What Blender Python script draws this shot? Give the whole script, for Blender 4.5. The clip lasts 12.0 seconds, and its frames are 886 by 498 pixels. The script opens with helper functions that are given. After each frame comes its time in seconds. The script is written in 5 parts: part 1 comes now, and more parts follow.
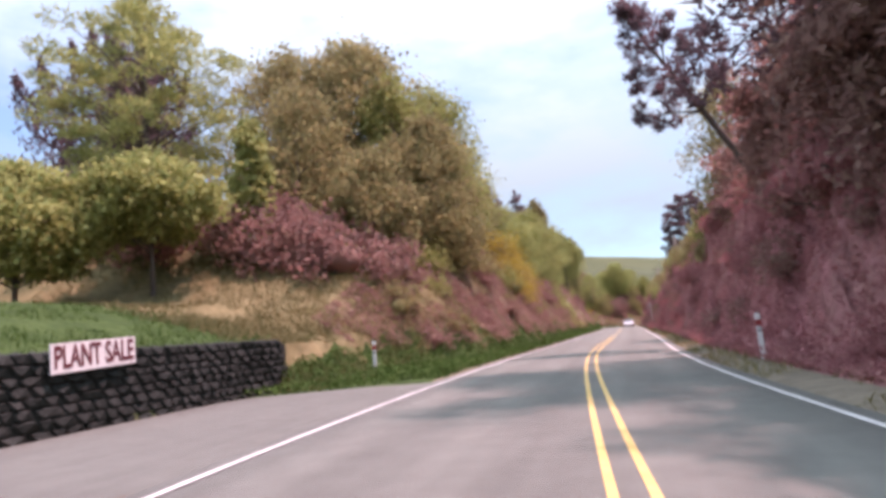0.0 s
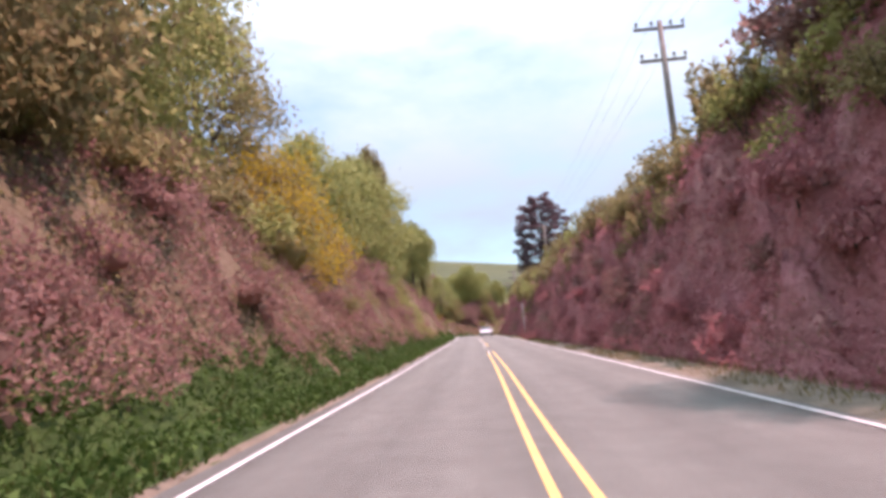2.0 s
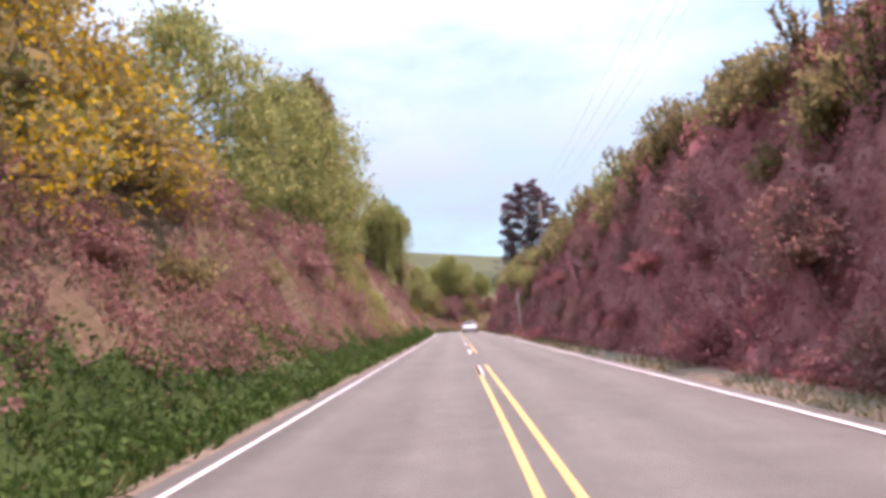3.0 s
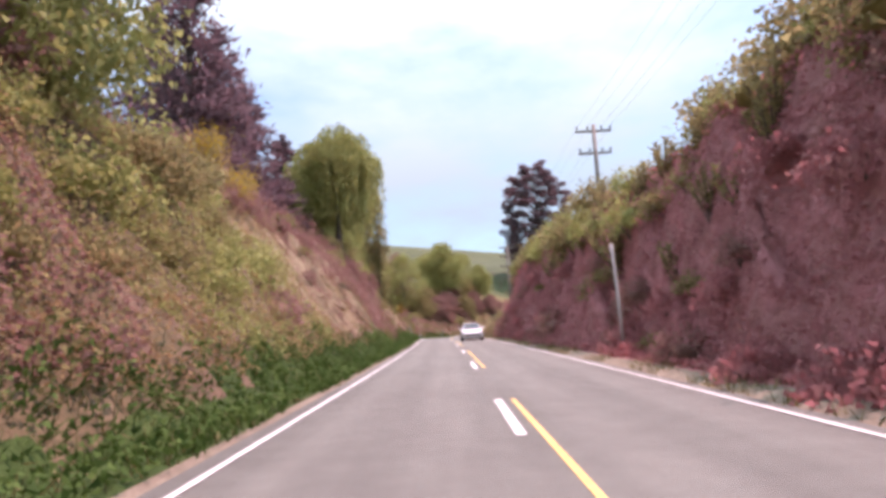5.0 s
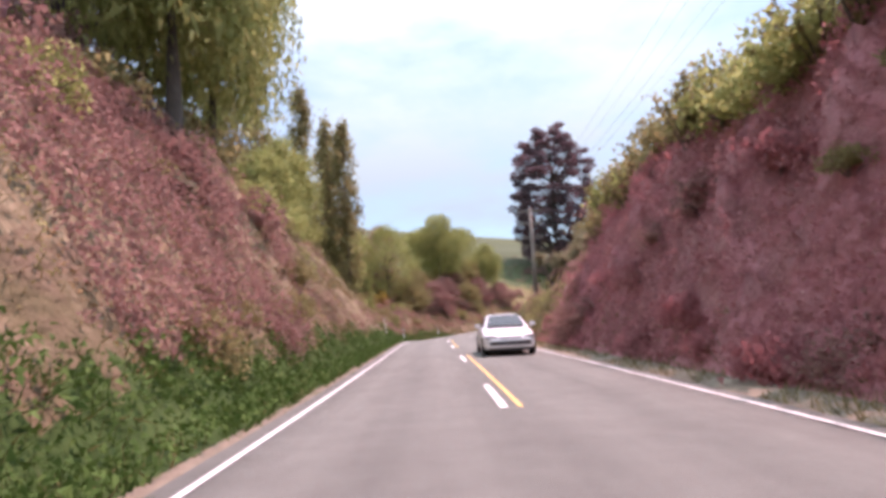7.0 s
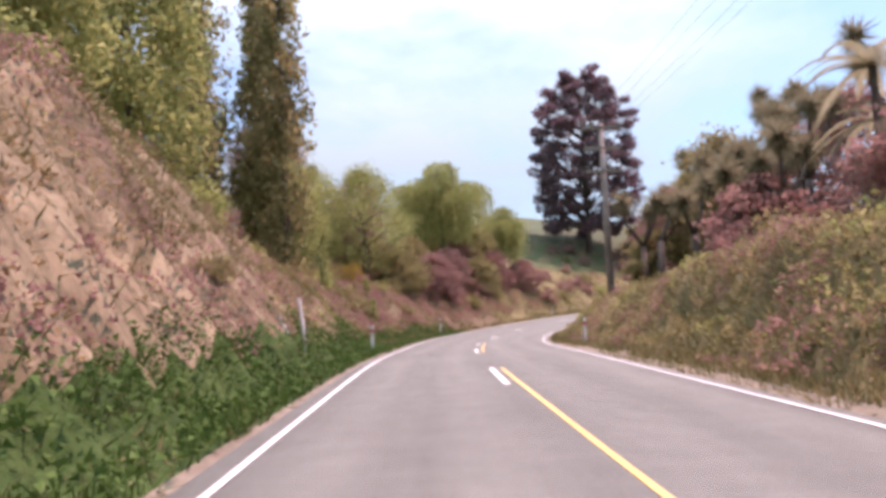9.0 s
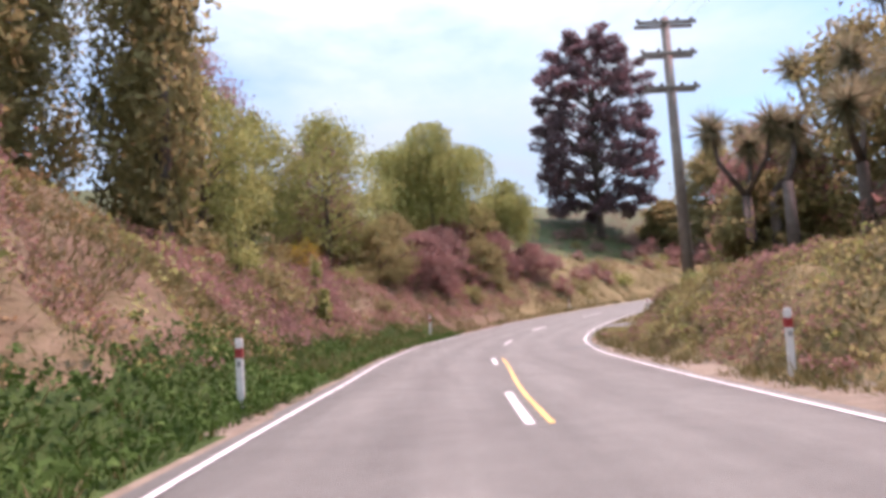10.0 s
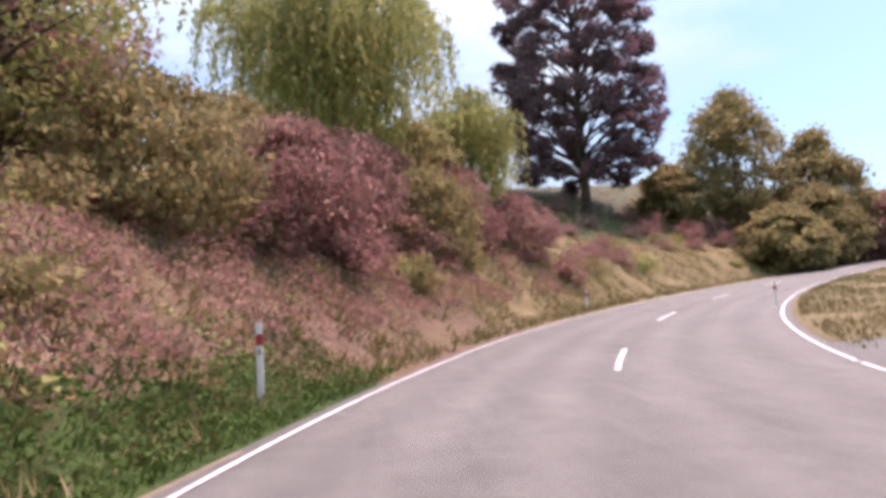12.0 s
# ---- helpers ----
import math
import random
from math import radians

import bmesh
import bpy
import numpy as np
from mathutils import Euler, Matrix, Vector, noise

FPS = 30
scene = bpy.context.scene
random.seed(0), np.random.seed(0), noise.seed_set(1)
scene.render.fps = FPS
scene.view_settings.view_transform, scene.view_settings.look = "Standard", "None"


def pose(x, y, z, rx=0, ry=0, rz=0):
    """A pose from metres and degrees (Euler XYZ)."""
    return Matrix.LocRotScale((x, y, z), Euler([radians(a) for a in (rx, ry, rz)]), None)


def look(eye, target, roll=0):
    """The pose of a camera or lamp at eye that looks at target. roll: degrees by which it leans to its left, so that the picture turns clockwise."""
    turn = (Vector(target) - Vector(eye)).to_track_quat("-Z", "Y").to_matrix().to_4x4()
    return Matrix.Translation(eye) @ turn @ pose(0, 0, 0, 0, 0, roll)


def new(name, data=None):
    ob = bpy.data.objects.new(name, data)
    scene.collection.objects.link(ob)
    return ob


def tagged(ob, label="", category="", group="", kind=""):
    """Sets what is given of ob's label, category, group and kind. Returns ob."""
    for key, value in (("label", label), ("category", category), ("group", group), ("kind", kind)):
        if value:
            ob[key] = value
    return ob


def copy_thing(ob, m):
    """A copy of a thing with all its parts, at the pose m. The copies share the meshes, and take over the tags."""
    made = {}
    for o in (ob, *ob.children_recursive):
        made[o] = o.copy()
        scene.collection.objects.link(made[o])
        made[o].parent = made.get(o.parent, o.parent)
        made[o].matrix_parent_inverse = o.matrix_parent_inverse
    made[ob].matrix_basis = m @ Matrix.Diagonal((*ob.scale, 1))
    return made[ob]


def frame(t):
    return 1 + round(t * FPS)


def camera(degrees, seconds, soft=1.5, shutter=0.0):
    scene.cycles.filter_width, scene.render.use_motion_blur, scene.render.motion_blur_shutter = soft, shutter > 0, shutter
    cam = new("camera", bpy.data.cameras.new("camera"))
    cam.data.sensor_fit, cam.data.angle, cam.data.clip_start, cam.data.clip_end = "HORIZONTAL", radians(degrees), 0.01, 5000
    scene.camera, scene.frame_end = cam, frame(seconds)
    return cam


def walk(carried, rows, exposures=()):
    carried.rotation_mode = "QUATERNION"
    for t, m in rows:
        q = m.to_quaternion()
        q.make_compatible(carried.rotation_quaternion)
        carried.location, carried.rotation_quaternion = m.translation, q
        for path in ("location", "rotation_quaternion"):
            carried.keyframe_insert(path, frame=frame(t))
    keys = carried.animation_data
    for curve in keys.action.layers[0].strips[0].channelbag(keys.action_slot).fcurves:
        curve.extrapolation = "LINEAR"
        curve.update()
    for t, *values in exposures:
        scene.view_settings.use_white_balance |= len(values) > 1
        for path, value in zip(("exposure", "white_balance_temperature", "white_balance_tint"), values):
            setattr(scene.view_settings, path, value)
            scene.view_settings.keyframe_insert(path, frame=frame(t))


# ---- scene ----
cam = camera(72.0, 12.0, 4.0)
PATH = [
    (0, (2.291, 3.332, 1.075), (1.741, 5.234, 1.354), -4.4),
    (0.5, (1.529, 9.21, 1.074), (1.091, 11.141, 1.353), -3.9),
    (1, (0.871, 15.142, 1.073), (0.566, 17.099, 1.349), -3.9),
    (1.5, (0.457, 21.21, 1.082), (0.283, 23.184, 1.355), -4.2),
    (2, (0.399, 27.497, 1.089), (0.329, 29.478, 1.358), -4.6),
    (2.5, (0.495, 33.971, 1.091), (0.456, 35.954, 1.349), -4.4),
    (3, (0.532, 40.586, 1.126), (0.517, 42.571, 1.374), -4.2),
    (5, (0.443, 67.66, 1.115), (0.45, 69.643, 1.371), -3.3),
    (5.5, (0.406, 74.585, 1.106), (0.421, 76.568, 1.358), -3.3),
    (6, (0.358, 81.665, 1.074), (0.367, 83.651, 1.315), -2.5),
    (6.5, (0.383, 88.723, 1.141), (0.394, 90.709, 1.375), -2.6),
    (7, (0.38, 95.745, 1.153), (0.396, 97.73, 1.394), -3.1),
    (9, (-0.375, 123.771, 1.192), (-0.35, 125.76, 1.402), -2.1),
    (9.5, (-0.351, 130.735, 1.181), (-0.317, 132.725, 1.384), -2.6),
    (10, (-0.074, 137.615, 1.088), (-0.024, 139.605, 1.288), -3.2),
    (10.5, (0.27, 144.427, 0.972), (0.34, 146.416, 1.17), -3.5),
    (11, (0.695, 151.195, 0.875), (0.79, 153.183, 1.076), -4.2),
    (11.5, (1.096, 157.959, 0.784), (1.227, 159.944, 0.99), -4.2),
    (12, (1.592, 164.836, 0.792), (1.844, 166.81, 0.997), -3.7),
]
walk(cam, [(t, look(eye, target, roll)) for t, eye, target, roll in PATH], [(0, 0.96, 7650, 79)])

# ---- light ----
SUN_AZ, SUN_EL = 68.0, 69.0  # degrees from +y towards +x, and above the horizon
world = bpy.data.worlds.new("sky")
scene.world = world
world.use_nodes = True
wn, wl = world.node_tree.nodes, world.node_tree.links
sky = wn.new("ShaderNodeTexSky")
sky.sky_type, sky.sun_disc = "NISHITA", False
sky.sun_elevation, sky.sun_rotation = radians(SUN_EL), radians(SUN_AZ)
coords, stretch, puffs, ramp = wn.new("ShaderNodeTexCoord"), wn.new("ShaderNodeMapping"), wn.new("ShaderNodeTexNoise"), wn.new("ShaderNodeValToRGB")
stretch.inputs["Scale"].default_value = (1.0, 1.0, 2.6)
puffs.inputs["Scale"].default_value, puffs.inputs["Detail"].default_value, puffs.inputs["Roughness"].default_value = 2.2, 7, 0.55
ramp.color_ramp.elements[0].position, ramp.color_ramp.elements[1].position = 0.36, 0.60
ramp.color_ramp.elements[0].color = (0.12, 0.12, 0.12, 1)
mix = wn.new("ShaderNodeMix")
mix.data_type = "RGBA"
# clouds about six times brighter overhead than at the horizon, to fill shade
split, rise, cloud = wn.new("ShaderNodeSeparateXYZ"), wn.new("ShaderNodeMath"), wn.new("ShaderNodeVectorMath")
rise.operation, cloud.operation = "MULTIPLY_ADD", "SCALE"
square = wn.new("ShaderNodeMath")
square.operation = "MULTIPLY"
rise.inputs[1].default_value, rise.inputs[2].default_value, rise.use_clamp = 2.1, 0.41, False
cloud.inputs[0].default_value = (4.3, 9.1, 9.1)
wl.new(coords.outputs["Generated"], split.inputs[0])
wl.new(split.outputs["Z"], square.inputs[0])
wl.new(split.outputs["Z"], square.inputs[1])
wl.new(square.outputs[0], rise.inputs[0])
wl.new(rise.outputs[0], cloud.inputs["Scale"])
wl.new(cloud.outputs["Vector"], mix.inputs["B"])
wl.new(coords.outputs["Generated"], stretch.inputs["Vector"])
wl.new(stretch.outputs["Vector"], puffs.inputs["Vector"])
wl.new(puffs.outputs["Fac"], ramp.inputs["Fac"])
wl.new(ramp.outputs["Color"], mix.inputs["Factor"])
thin = wn.new("ShaderNodeVectorMath")
thin.operation = "MULTIPLY"
thin.inputs[1].default_value = (0.57, 1.46, 1.35)
wl.new(sky.outputs["Color"], thin.inputs[0])
wl.new(thin.outputs["Vector"], mix.inputs["A"])
wl.new(mix.outputs["Result"], wn["Background"].inputs["Color"])
wn["Background"].inputs["Strength"].default_value = 0.1

sun = new("sun", bpy.data.lights.new("sun", "SUN"))
sun.data.energy, sun.data.angle, sun.data.color = 3.1, radians(1.2), (1.0, 0.95, 0.88)
sun.matrix_world = look((0, 0, 0), (-math.sin(radians(SUN_AZ)) * math.cos(radians(SUN_EL)), -math.cos(radians(SUN_AZ)) * math.cos(radians(SUN_EL)), -math.sin(radians(SUN_EL))))

# ---- materials ----
def material(name, colours, rough=0.8, scale=3.0, detail=6.0, bump=0.0, bump_scale=20.0, metal=0.0, island=0.0, through_light=0.0, shine=0.5, stretch=None, relief=0.05):
    """A node material: a noise ramp over the colours, with a second, larger noise, and bump."""
    m = bpy.data.materials.new(name)
    m.use_nodes = True
    n, l = m.node_tree.nodes, m.node_tree.links
    b = n["Principled BSDF"]
    b.inputs["Roughness"].default_value, b.inputs["Metallic"].default_value = rough, metal
    b.inputs["Specular IOR Level"].default_value = shine
    co = n.new("ShaderNodeTexCoord")
    fine, broad = n.new("ShaderNodeTexNoise"), n.new("ShaderNodeTexNoise")
    fine.inputs["Scale"].default_value, fine.inputs["Detail"].default_value = scale, detail
    broad.inputs["Scale"].default_value, broad.inputs["Detail"].default_value = scale / 7.3, 3
    place = co.outputs["Object"]
    if stretch:
        lengthen = n.new("ShaderNodeMapping")
        lengthen.inputs["Scale"].default_value = stretch
        l.new(place, lengthen.inputs["Vector"])
        place = lengthen.outputs["Vector"]
    l.new(place, fine.inputs["Vector"])
    l.new(co.outputs["Object"], broad.inputs["Vector"])
    blend = n.new("ShaderNodeMath")
    blend.operation = "MULTIPLY_ADD"
    l.new(broad.outputs["Fac"], blend.inputs[0])
    blend.inputs[1].default_value = 0.6
    half = n.new("ShaderNodeMath")
    half.operation = "MULTIPLY_ADD"
    half.inputs[1].default_value, half.inputs[2].default_value = 0.7, -0.15
    l.new(fine.outputs["Fac"], half.inputs[0])
    l.new(half.outputs[0], blend.inputs[2])
    value = blend.outputs[0]
    if island:
        geo, add = n.new("ShaderNodeNewGeometry"), n.new("ShaderNodeMath")
        add.operation = "MULTIPLY_ADD"
        add.inputs[1].default_value = island
        l.new(geo.outputs["Random Per Island"], add.inputs[0])
        shift = n.new("ShaderNodeMath")
        shift.operation = "MULTIPLY_ADD"
        shift.inputs[1].default_value, shift.inputs[2].default_value = 1.0 - island, 0.0
        l.new(value, shift.inputs[0])
        l.new(shift.outputs[0], add.inputs[2])
        value = add.outputs[0]
    r = n.new("ShaderNodeValToRGB")
    r.color_ramp.elements[0].position, r.color_ramp.elements[1].position = 0.22, 0.78
    for i, c in enumerate(colours):
        e = r.color_ramp.elements[0] if i == 0 else r.color_ramp.elements[-1] if i == len(colours) - 1 else r.color_ramp.elements.new(0.22 + 0.56 * i / (len(colours) - 1))
        e.color = (*c, 1)
    l.new(value, r.inputs["Fac"])
    l.new(r.outputs["Color"], b.inputs["Base Color"])
    if bump:
        bn, bu = n.new("ShaderNodeTexNoise"), n.new("ShaderNodeBump")
        bn.inputs["Scale"].default_value, bn.inputs["Detail"].default_value = bump_scale, 8
        bu.inputs["Strength"].default_value, bu.inputs["Distance"].default_value = bump, relief
        l.new(place, bn.inputs["Vector"])
        l.new(bn.outputs["Fac"], bu.inputs["Height"])
        l.new(bu.outputs["Normal"], b.inputs["Normal"])
    if through_light:
        t, mx = n.new("ShaderNodeBsdfTranslucent"), n.new("ShaderNodeMixShader")
        l.new(r.outputs["Color"], t.inputs["Color"])
        mx.inputs["Fac"].default_value = through_light
        l.new(b.outputs["BSDF"], mx.inputs[1])
        l.new(t.outputs["BSDF"], mx.inputs[2])
        l.new(mx.outputs["Shader"], n["Material Output"].inputs["Surface"])
    return m


def leafy(name, dark, mid, light):
    return material(name, (dark, mid, light), 0.85, 1.1, 5, 0.5, 16, island=0.3, relief=0.1, through_light=0.54, shine=0.15)


ASPHALT = material("chip_seal", ((0.115, 0.121, 0.104), (0.136, 0.146, 0.125), (0.162, 0.174, 0.149)), 0.9, 2.2, 10, 0.5, 160)


def worn_seal():
    """Paler wheel tracks and long streaks, by the distance across the road."""
    n, l = ASPHALT.node_tree.nodes, ASPHALT.node_tree.links
    b = n["Principled BSDF"]
    across, co, flat, streak, grit = n.new("ShaderNodeAttribute"), n.new("ShaderNodeTexCoord"), n.new("ShaderNodeMapping"), n.new("ShaderNodeTexNoise"), n.new("ShaderNodeTexNoise")
    across.attribute_name = "across"
    steps = [("ABSOLUTE", 0, 0), ("MULTIPLY_ADD", 4.49, -3.6), ("COSINE", 0, 0), ("MULTIPLY_ADD", 0.09, 0.5)]
    value = across.outputs["Fac"]
    for op, k, c in steps:
        m = n.new("ShaderNodeMath")
        m.operation = op
        l.new(value, m.inputs[0])
        if op == "MULTIPLY_ADD":
            m.inputs[1].default_value, m.inputs[2].default_value = k, c
        value = m.outputs[0]
    flat.inputs["Scale"].default_value = (2.2, 0.11, 1)
    streak.inputs["Scale"].default_value, streak.inputs["Detail"].default_value = 1.6, 8
    grit.inputs["Scale"].default_value, grit.inputs["Detail"].default_value = 55, 4
    l.new(co.outputs["Object"], flat.inputs["Vector"])
    l.new(flat.outputs["Vector"], streak.inputs["Vector"])
    l.new(co.outputs["Object"], grit.inputs["Vector"])
    for noise, k in ((streak, 0.4), (grit, 0.6)):
        m, off = n.new("ShaderNodeMath"), n.new("ShaderNodeMath")
        m.operation, off.operation = "MULTIPLY_ADD", "ADD"
        m.inputs[1].default_value = k
        l.new(noise.outputs["Fac"], m.inputs[0])
        l.new(value, m.inputs[2])
        off.inputs[1].default_value = -k / 2
        l.new(m.outputs[0], off.inputs[0])
        value = off.outputs[0]
    scale, mul = n.new("ShaderNodeMath"), n.new("ShaderNodeVectorMath")
    scale.operation, mul.operation = "MULTIPLY_ADD", "SCALE"
    scale.inputs[1].default_value, scale.inputs[2].default_value = 0.9, 0.55
    l.new(value, scale.inputs[0])
    old = b.inputs["Base Color"].links[0].from_socket
    l.new(old, mul.inputs[0])
    l.new(scale.outputs[0], mul.inputs["Scale"])
    l.new(mul.outputs["Vector"], b.inputs["Base Color"])


worn_seal()
WHITE_PAINT = material("white_road_paint", ((0.4, 0.4, 0.385), (0.66, 0.66, 0.63), (0.76, 0.76, 0.73)), 0.7, 9, 8, 0.2, 90)
YELLOW_PAINT = material("yellow_road_paint", ((0.48, 0.31, 0.10), (0.68, 0.42, 0.13), (0.72, 0.49, 0.19)), 0.7, 9, 8, 0.2, 90)
EARTH = material("bank_ground", ((0.085, 0.052, 0.038), (0.155, 0.102, 0.068), (0.125, 0.098, 0.052), (0.225, 0.165, 0.108)), 0.95, 1.6, 12, 1.0, 4, shine=0.2, relief=0.15)
# red windscreen reflection over the shaded face, put into the soil's colour
BANK_VEIL_SOIL = material("red_veil_bank", ((0.2, 0.064, 0.068), (0.46, 0.168, 0.17), (0.35, 0.142, 0.132), (0.56, 0.27, 0.24)), 0.95, 1.8, 12, 1.0, 2.6, shine=0.15, relief=0.3)
GRAVEL = material("gravel_shoulder", ((0.13, 0.105, 0.075), (0.21, 0.17, 0.12), (0.30, 0.25, 0.18)), 0.95, 3.5, 12, 1.0, 30)
ROCK = material("clay_rock", ((0.055, 0.034, 0.023), (0.165, 0.122, 0.074), (0.27, 0.212, 0.13), (0.105, 0.07, 0.045)), 0.95, 1.7, 12, 1.0, 2.4, shine=0.2, stretch=(0.8, 1.6, 0.45), relief=0.3)
GRASS = material("dry_grass", ((0.075, 0.085, 0.025), (0.16, 0.14, 0.05), (0.32, 0.24, 0.11)), 0.7, 0.25, 4, island=0.5, through_light=0.25)
LUSH = material("lush_grass", ((0.024, 0.066, 0.013), (0.046, 0.112, 0.022), (0.09, 0.165, 0.04)), 0.8, 0.45, 6, island=0.4, through_light=0.25, shine=0.2)
PASTURE = material("pasture", ((0.024, 0.042, 0.01), (0.042, 0.062, 0.015), (0.068, 0.084, 0.025)), 0.9, 0.12, 8, 0.5, 3)
TOE = material("green_turf", ((0.012, 0.034, 0.008), (0.03, 0.068, 0.016), (0.056, 0.1, 0.028)), 0.95, 2.4, 12, 1.0, 5, shine=0.2, relief=0.15)
TAN_TURF = material("tan_turf", ((0.09, 0.075, 0.028), (0.15, 0.12, 0.048), (0.25, 0.19, 0.09)), 0.95, 4.5, 12, 1.0, 22)
BARK = material("grey_bark", ((0.05, 0.036, 0.03), (0.10, 0.075, 0.06), (0.16, 0.13, 0.11)), 0.9, 3, 8, 0.9, 12)
TIMBER = material("weathered_timber", ((0.13, 0.10, 0.08), (0.22, 0.18, 0.15), (0.33, 0.29, 0.25)), 0.85, 2.5, 9, 0.5, 20)
# needle colour holds the purple cast of the windscreen veil
PINE_LEAF = leafy("pine_needles", (0.105, 0.064, 0.074), (0.175, 0.11, 0.12), (0.25, 0.178, 0.18))
# creeper and fern leaves reddened by the same reflected veil, within their colour
BANK_VEIL_LEAF = leafy("red_veil_creeper", (0.34, 0.125, 0.125), (0.48, 0.195, 0.195), (0.54, 0.28, 0.25))
# dark foliage with the maroon windscreen veil mixed into its own colour
RED_VEIL_LEAF = leafy("red_veil_leaves", (0.23, 0.115, 0.104), (0.345, 0.188, 0.16), (0.44, 0.29, 0.215))
# olive and pale green lifted above leaf tones by the veil's brightness
MID_LEAF = leafy("olive_leaves", (0.17, 0.13, 0.07), (0.29, 0.248, 0.112), (0.415, 0.385, 0.175))
LIGHT_LEAF = leafy("pale_green_leaves", (0.172, 0.178, 0.06), (0.32, 0.345, 0.118), (0.485, 0.515, 0.23))
TAN_LEAF = leafy("tan_bracken", (0.20, 0.125, 0.065), (0.34, 0.22, 0.11), (0.47, 0.34, 0.18))
GORSE_LEAF = leafy("yellow_blossom", (0.35, 0.22, 0.01), (0.55, 0.36, 0.02), (0.7, 0.5, 0.05))
CABBAGE_LEAF = leafy("sword_leaves", (0.12, 0.105, 0.06), (0.23, 0.205, 0.12), (0.38, 0.345, 0.22))


# ---- building helpers ----
def finish(name, mesh, mat, parent=None, label="", smooth=False):
    mesh.materials.append(mat)
    if smooth:
        mesh.polygons.foreach_set("use_smooth", [True] * len(mesh.polygons))
    ob = new(name, mesh)
    ob.parent = parent
    return tagged(ob, label)


def part(name, bm, mat, parent=None, label="", smooth=False):
    """Links a bmesh as one mesh object under a thing or a part."""
    mesh = bpy.data.meshes.new(name)
    bm.to_mesh(mesh)
    bm.free()
    return finish(name, mesh, mat, parent, label, smooth)


def grid_mesh(name, pts):
    """A mesh from an array of rows x columns x 3."""
    r, c = pts.shape[:2]
    i = np.arange(r * c).reshape(r, c)
    f = np.stack([i[:-1, :-1], i[:-1, 1:], i[1:, 1:], i[1:, :-1]], -1).reshape(-1, 4)
    return poly_mesh(name, pts.reshape(-1, 3), f)


def poly_mesh(name, v, f):
    mesh = bpy.data.meshes.new(name)
    k = f.shape[1]
    mesh.vertices.add(len(v))
    mesh.vertices.foreach_set("co", np.ascontiguousarray(v, dtype=np.float32).ravel())
    mesh.loops.add(f.size)
    mesh.loops.foreach_set("vertex_index", np.ascontiguousarray(f, dtype=np.int32).ravel())
    mesh.polygons.add(len(f))
    mesh.polygons.foreach_set("loop_start", np.arange(0, f.size, k, dtype=np.int32))
    mesh.polygons.foreach_set("loop_total", np.full(len(f), k, dtype=np.int32))
    mesh.update(calc_edges=True)
    return mesh


def leaves_mesh(name, centre, length, width, rng, along=None, flop=0.6):
    """Leaf blades, pointed at both ends, at the centres; along: the way each one points."""
    n = len(centre)
    d = rng.normal(size=(n, 3)) if along is None else along + flop * rng.normal(size=(n, 3))
    d /= np.linalg.norm(d, axis=1, keepdims=True) + 1e-9
    side = np.cross(d, rng.normal(size=(n, 3)))
    side /= np.linalg.norm(side, axis=1, keepdims=True) + 1e-9
    k = rng.uniform(0.6, 1.35, n)
    ln, wd = (length * k)[:, None], (width * k)[:, None]
    v = np.stack([centre - d * ln / 2 - side * wd / 2, centre - d * ln / 2 + side * wd / 2, centre + d * ln / 2], 1).reshape(-1, 3)
    return poly_mesh(name, v, np.arange(3 * n).reshape(n, 3))


def tube(bm, points, radii, sides=7):
    """A tapered tube along points, added to a bmesh."""
    rings = []
    for i, p in enumerate(points):
        a = Vector(points[max(i - 1, 0)])
        b = Vector(points[min(i + 1, len(points) - 1)])
        q = (b - a).to_track_quat("Z", "Y")
        rings.append([bm.verts.new(Vector(p) + q @ Vector((radii[i] * math.cos(k * 2 * math.pi / sides), radii[i] * math.sin(k * 2 * math.pi / sides), 0))) for k in range(sides)])
    for a, b in zip(rings, rings[1:]):
        for k in range(sides):
            bm.faces.new((a[k], a[(k + 1) % sides], b[(k + 1) % sides], b[k]))
    bm.faces.new(rings[0][::-1])
    bm.faces.new(rings[-1])


def box(bm, x0, x1, y0, y1, z0, z1, bevel=0.0):
    made = bmesh.ops.create_cube(bm, size=1.0, matrix=Matrix.LocRotScale(((x0 + x1) / 2, (y0 + y1) / 2, (z0 + z1) / 2), None, (x1 - x0, y1 - y0, z1 - z0)))
    if bevel:
        edges = list({e for v in made["verts"] for e in v.link_edges})
        bmesh.ops.bevel(bm, geom=edges, offset=bevel, segments=2, affect="EDGES")


def smoothstep(a, b, x):
    t = np.clip((x - a) / (b - a), 0.0, 1.0)
    return t * t * (3 - 2 * t)


def fbm(x, y, seed=0, octaves=4):
    """Smooth noise over the plan, about -1 to 1."""
    out, amp = np.zeros(np.broadcast(x, y).shape), 1.0
    r = np.random.RandomState(seed)
    for o in range(octaves):
        for _ in range(3):
            a, ph = r.uniform(0, 2 * math.pi), r.uniform(0, 2 * math.pi)
            out = out + amp * np.sin((np.cos(a) * x + np.sin(a) * y) * 1.9**o + ph + 1.3 * np.sin((np.sin(a) * x - np.cos(a) * y) * 1.4 * 1.9**o + ph * 2)) / 3
        amp *= 0.55
    return out


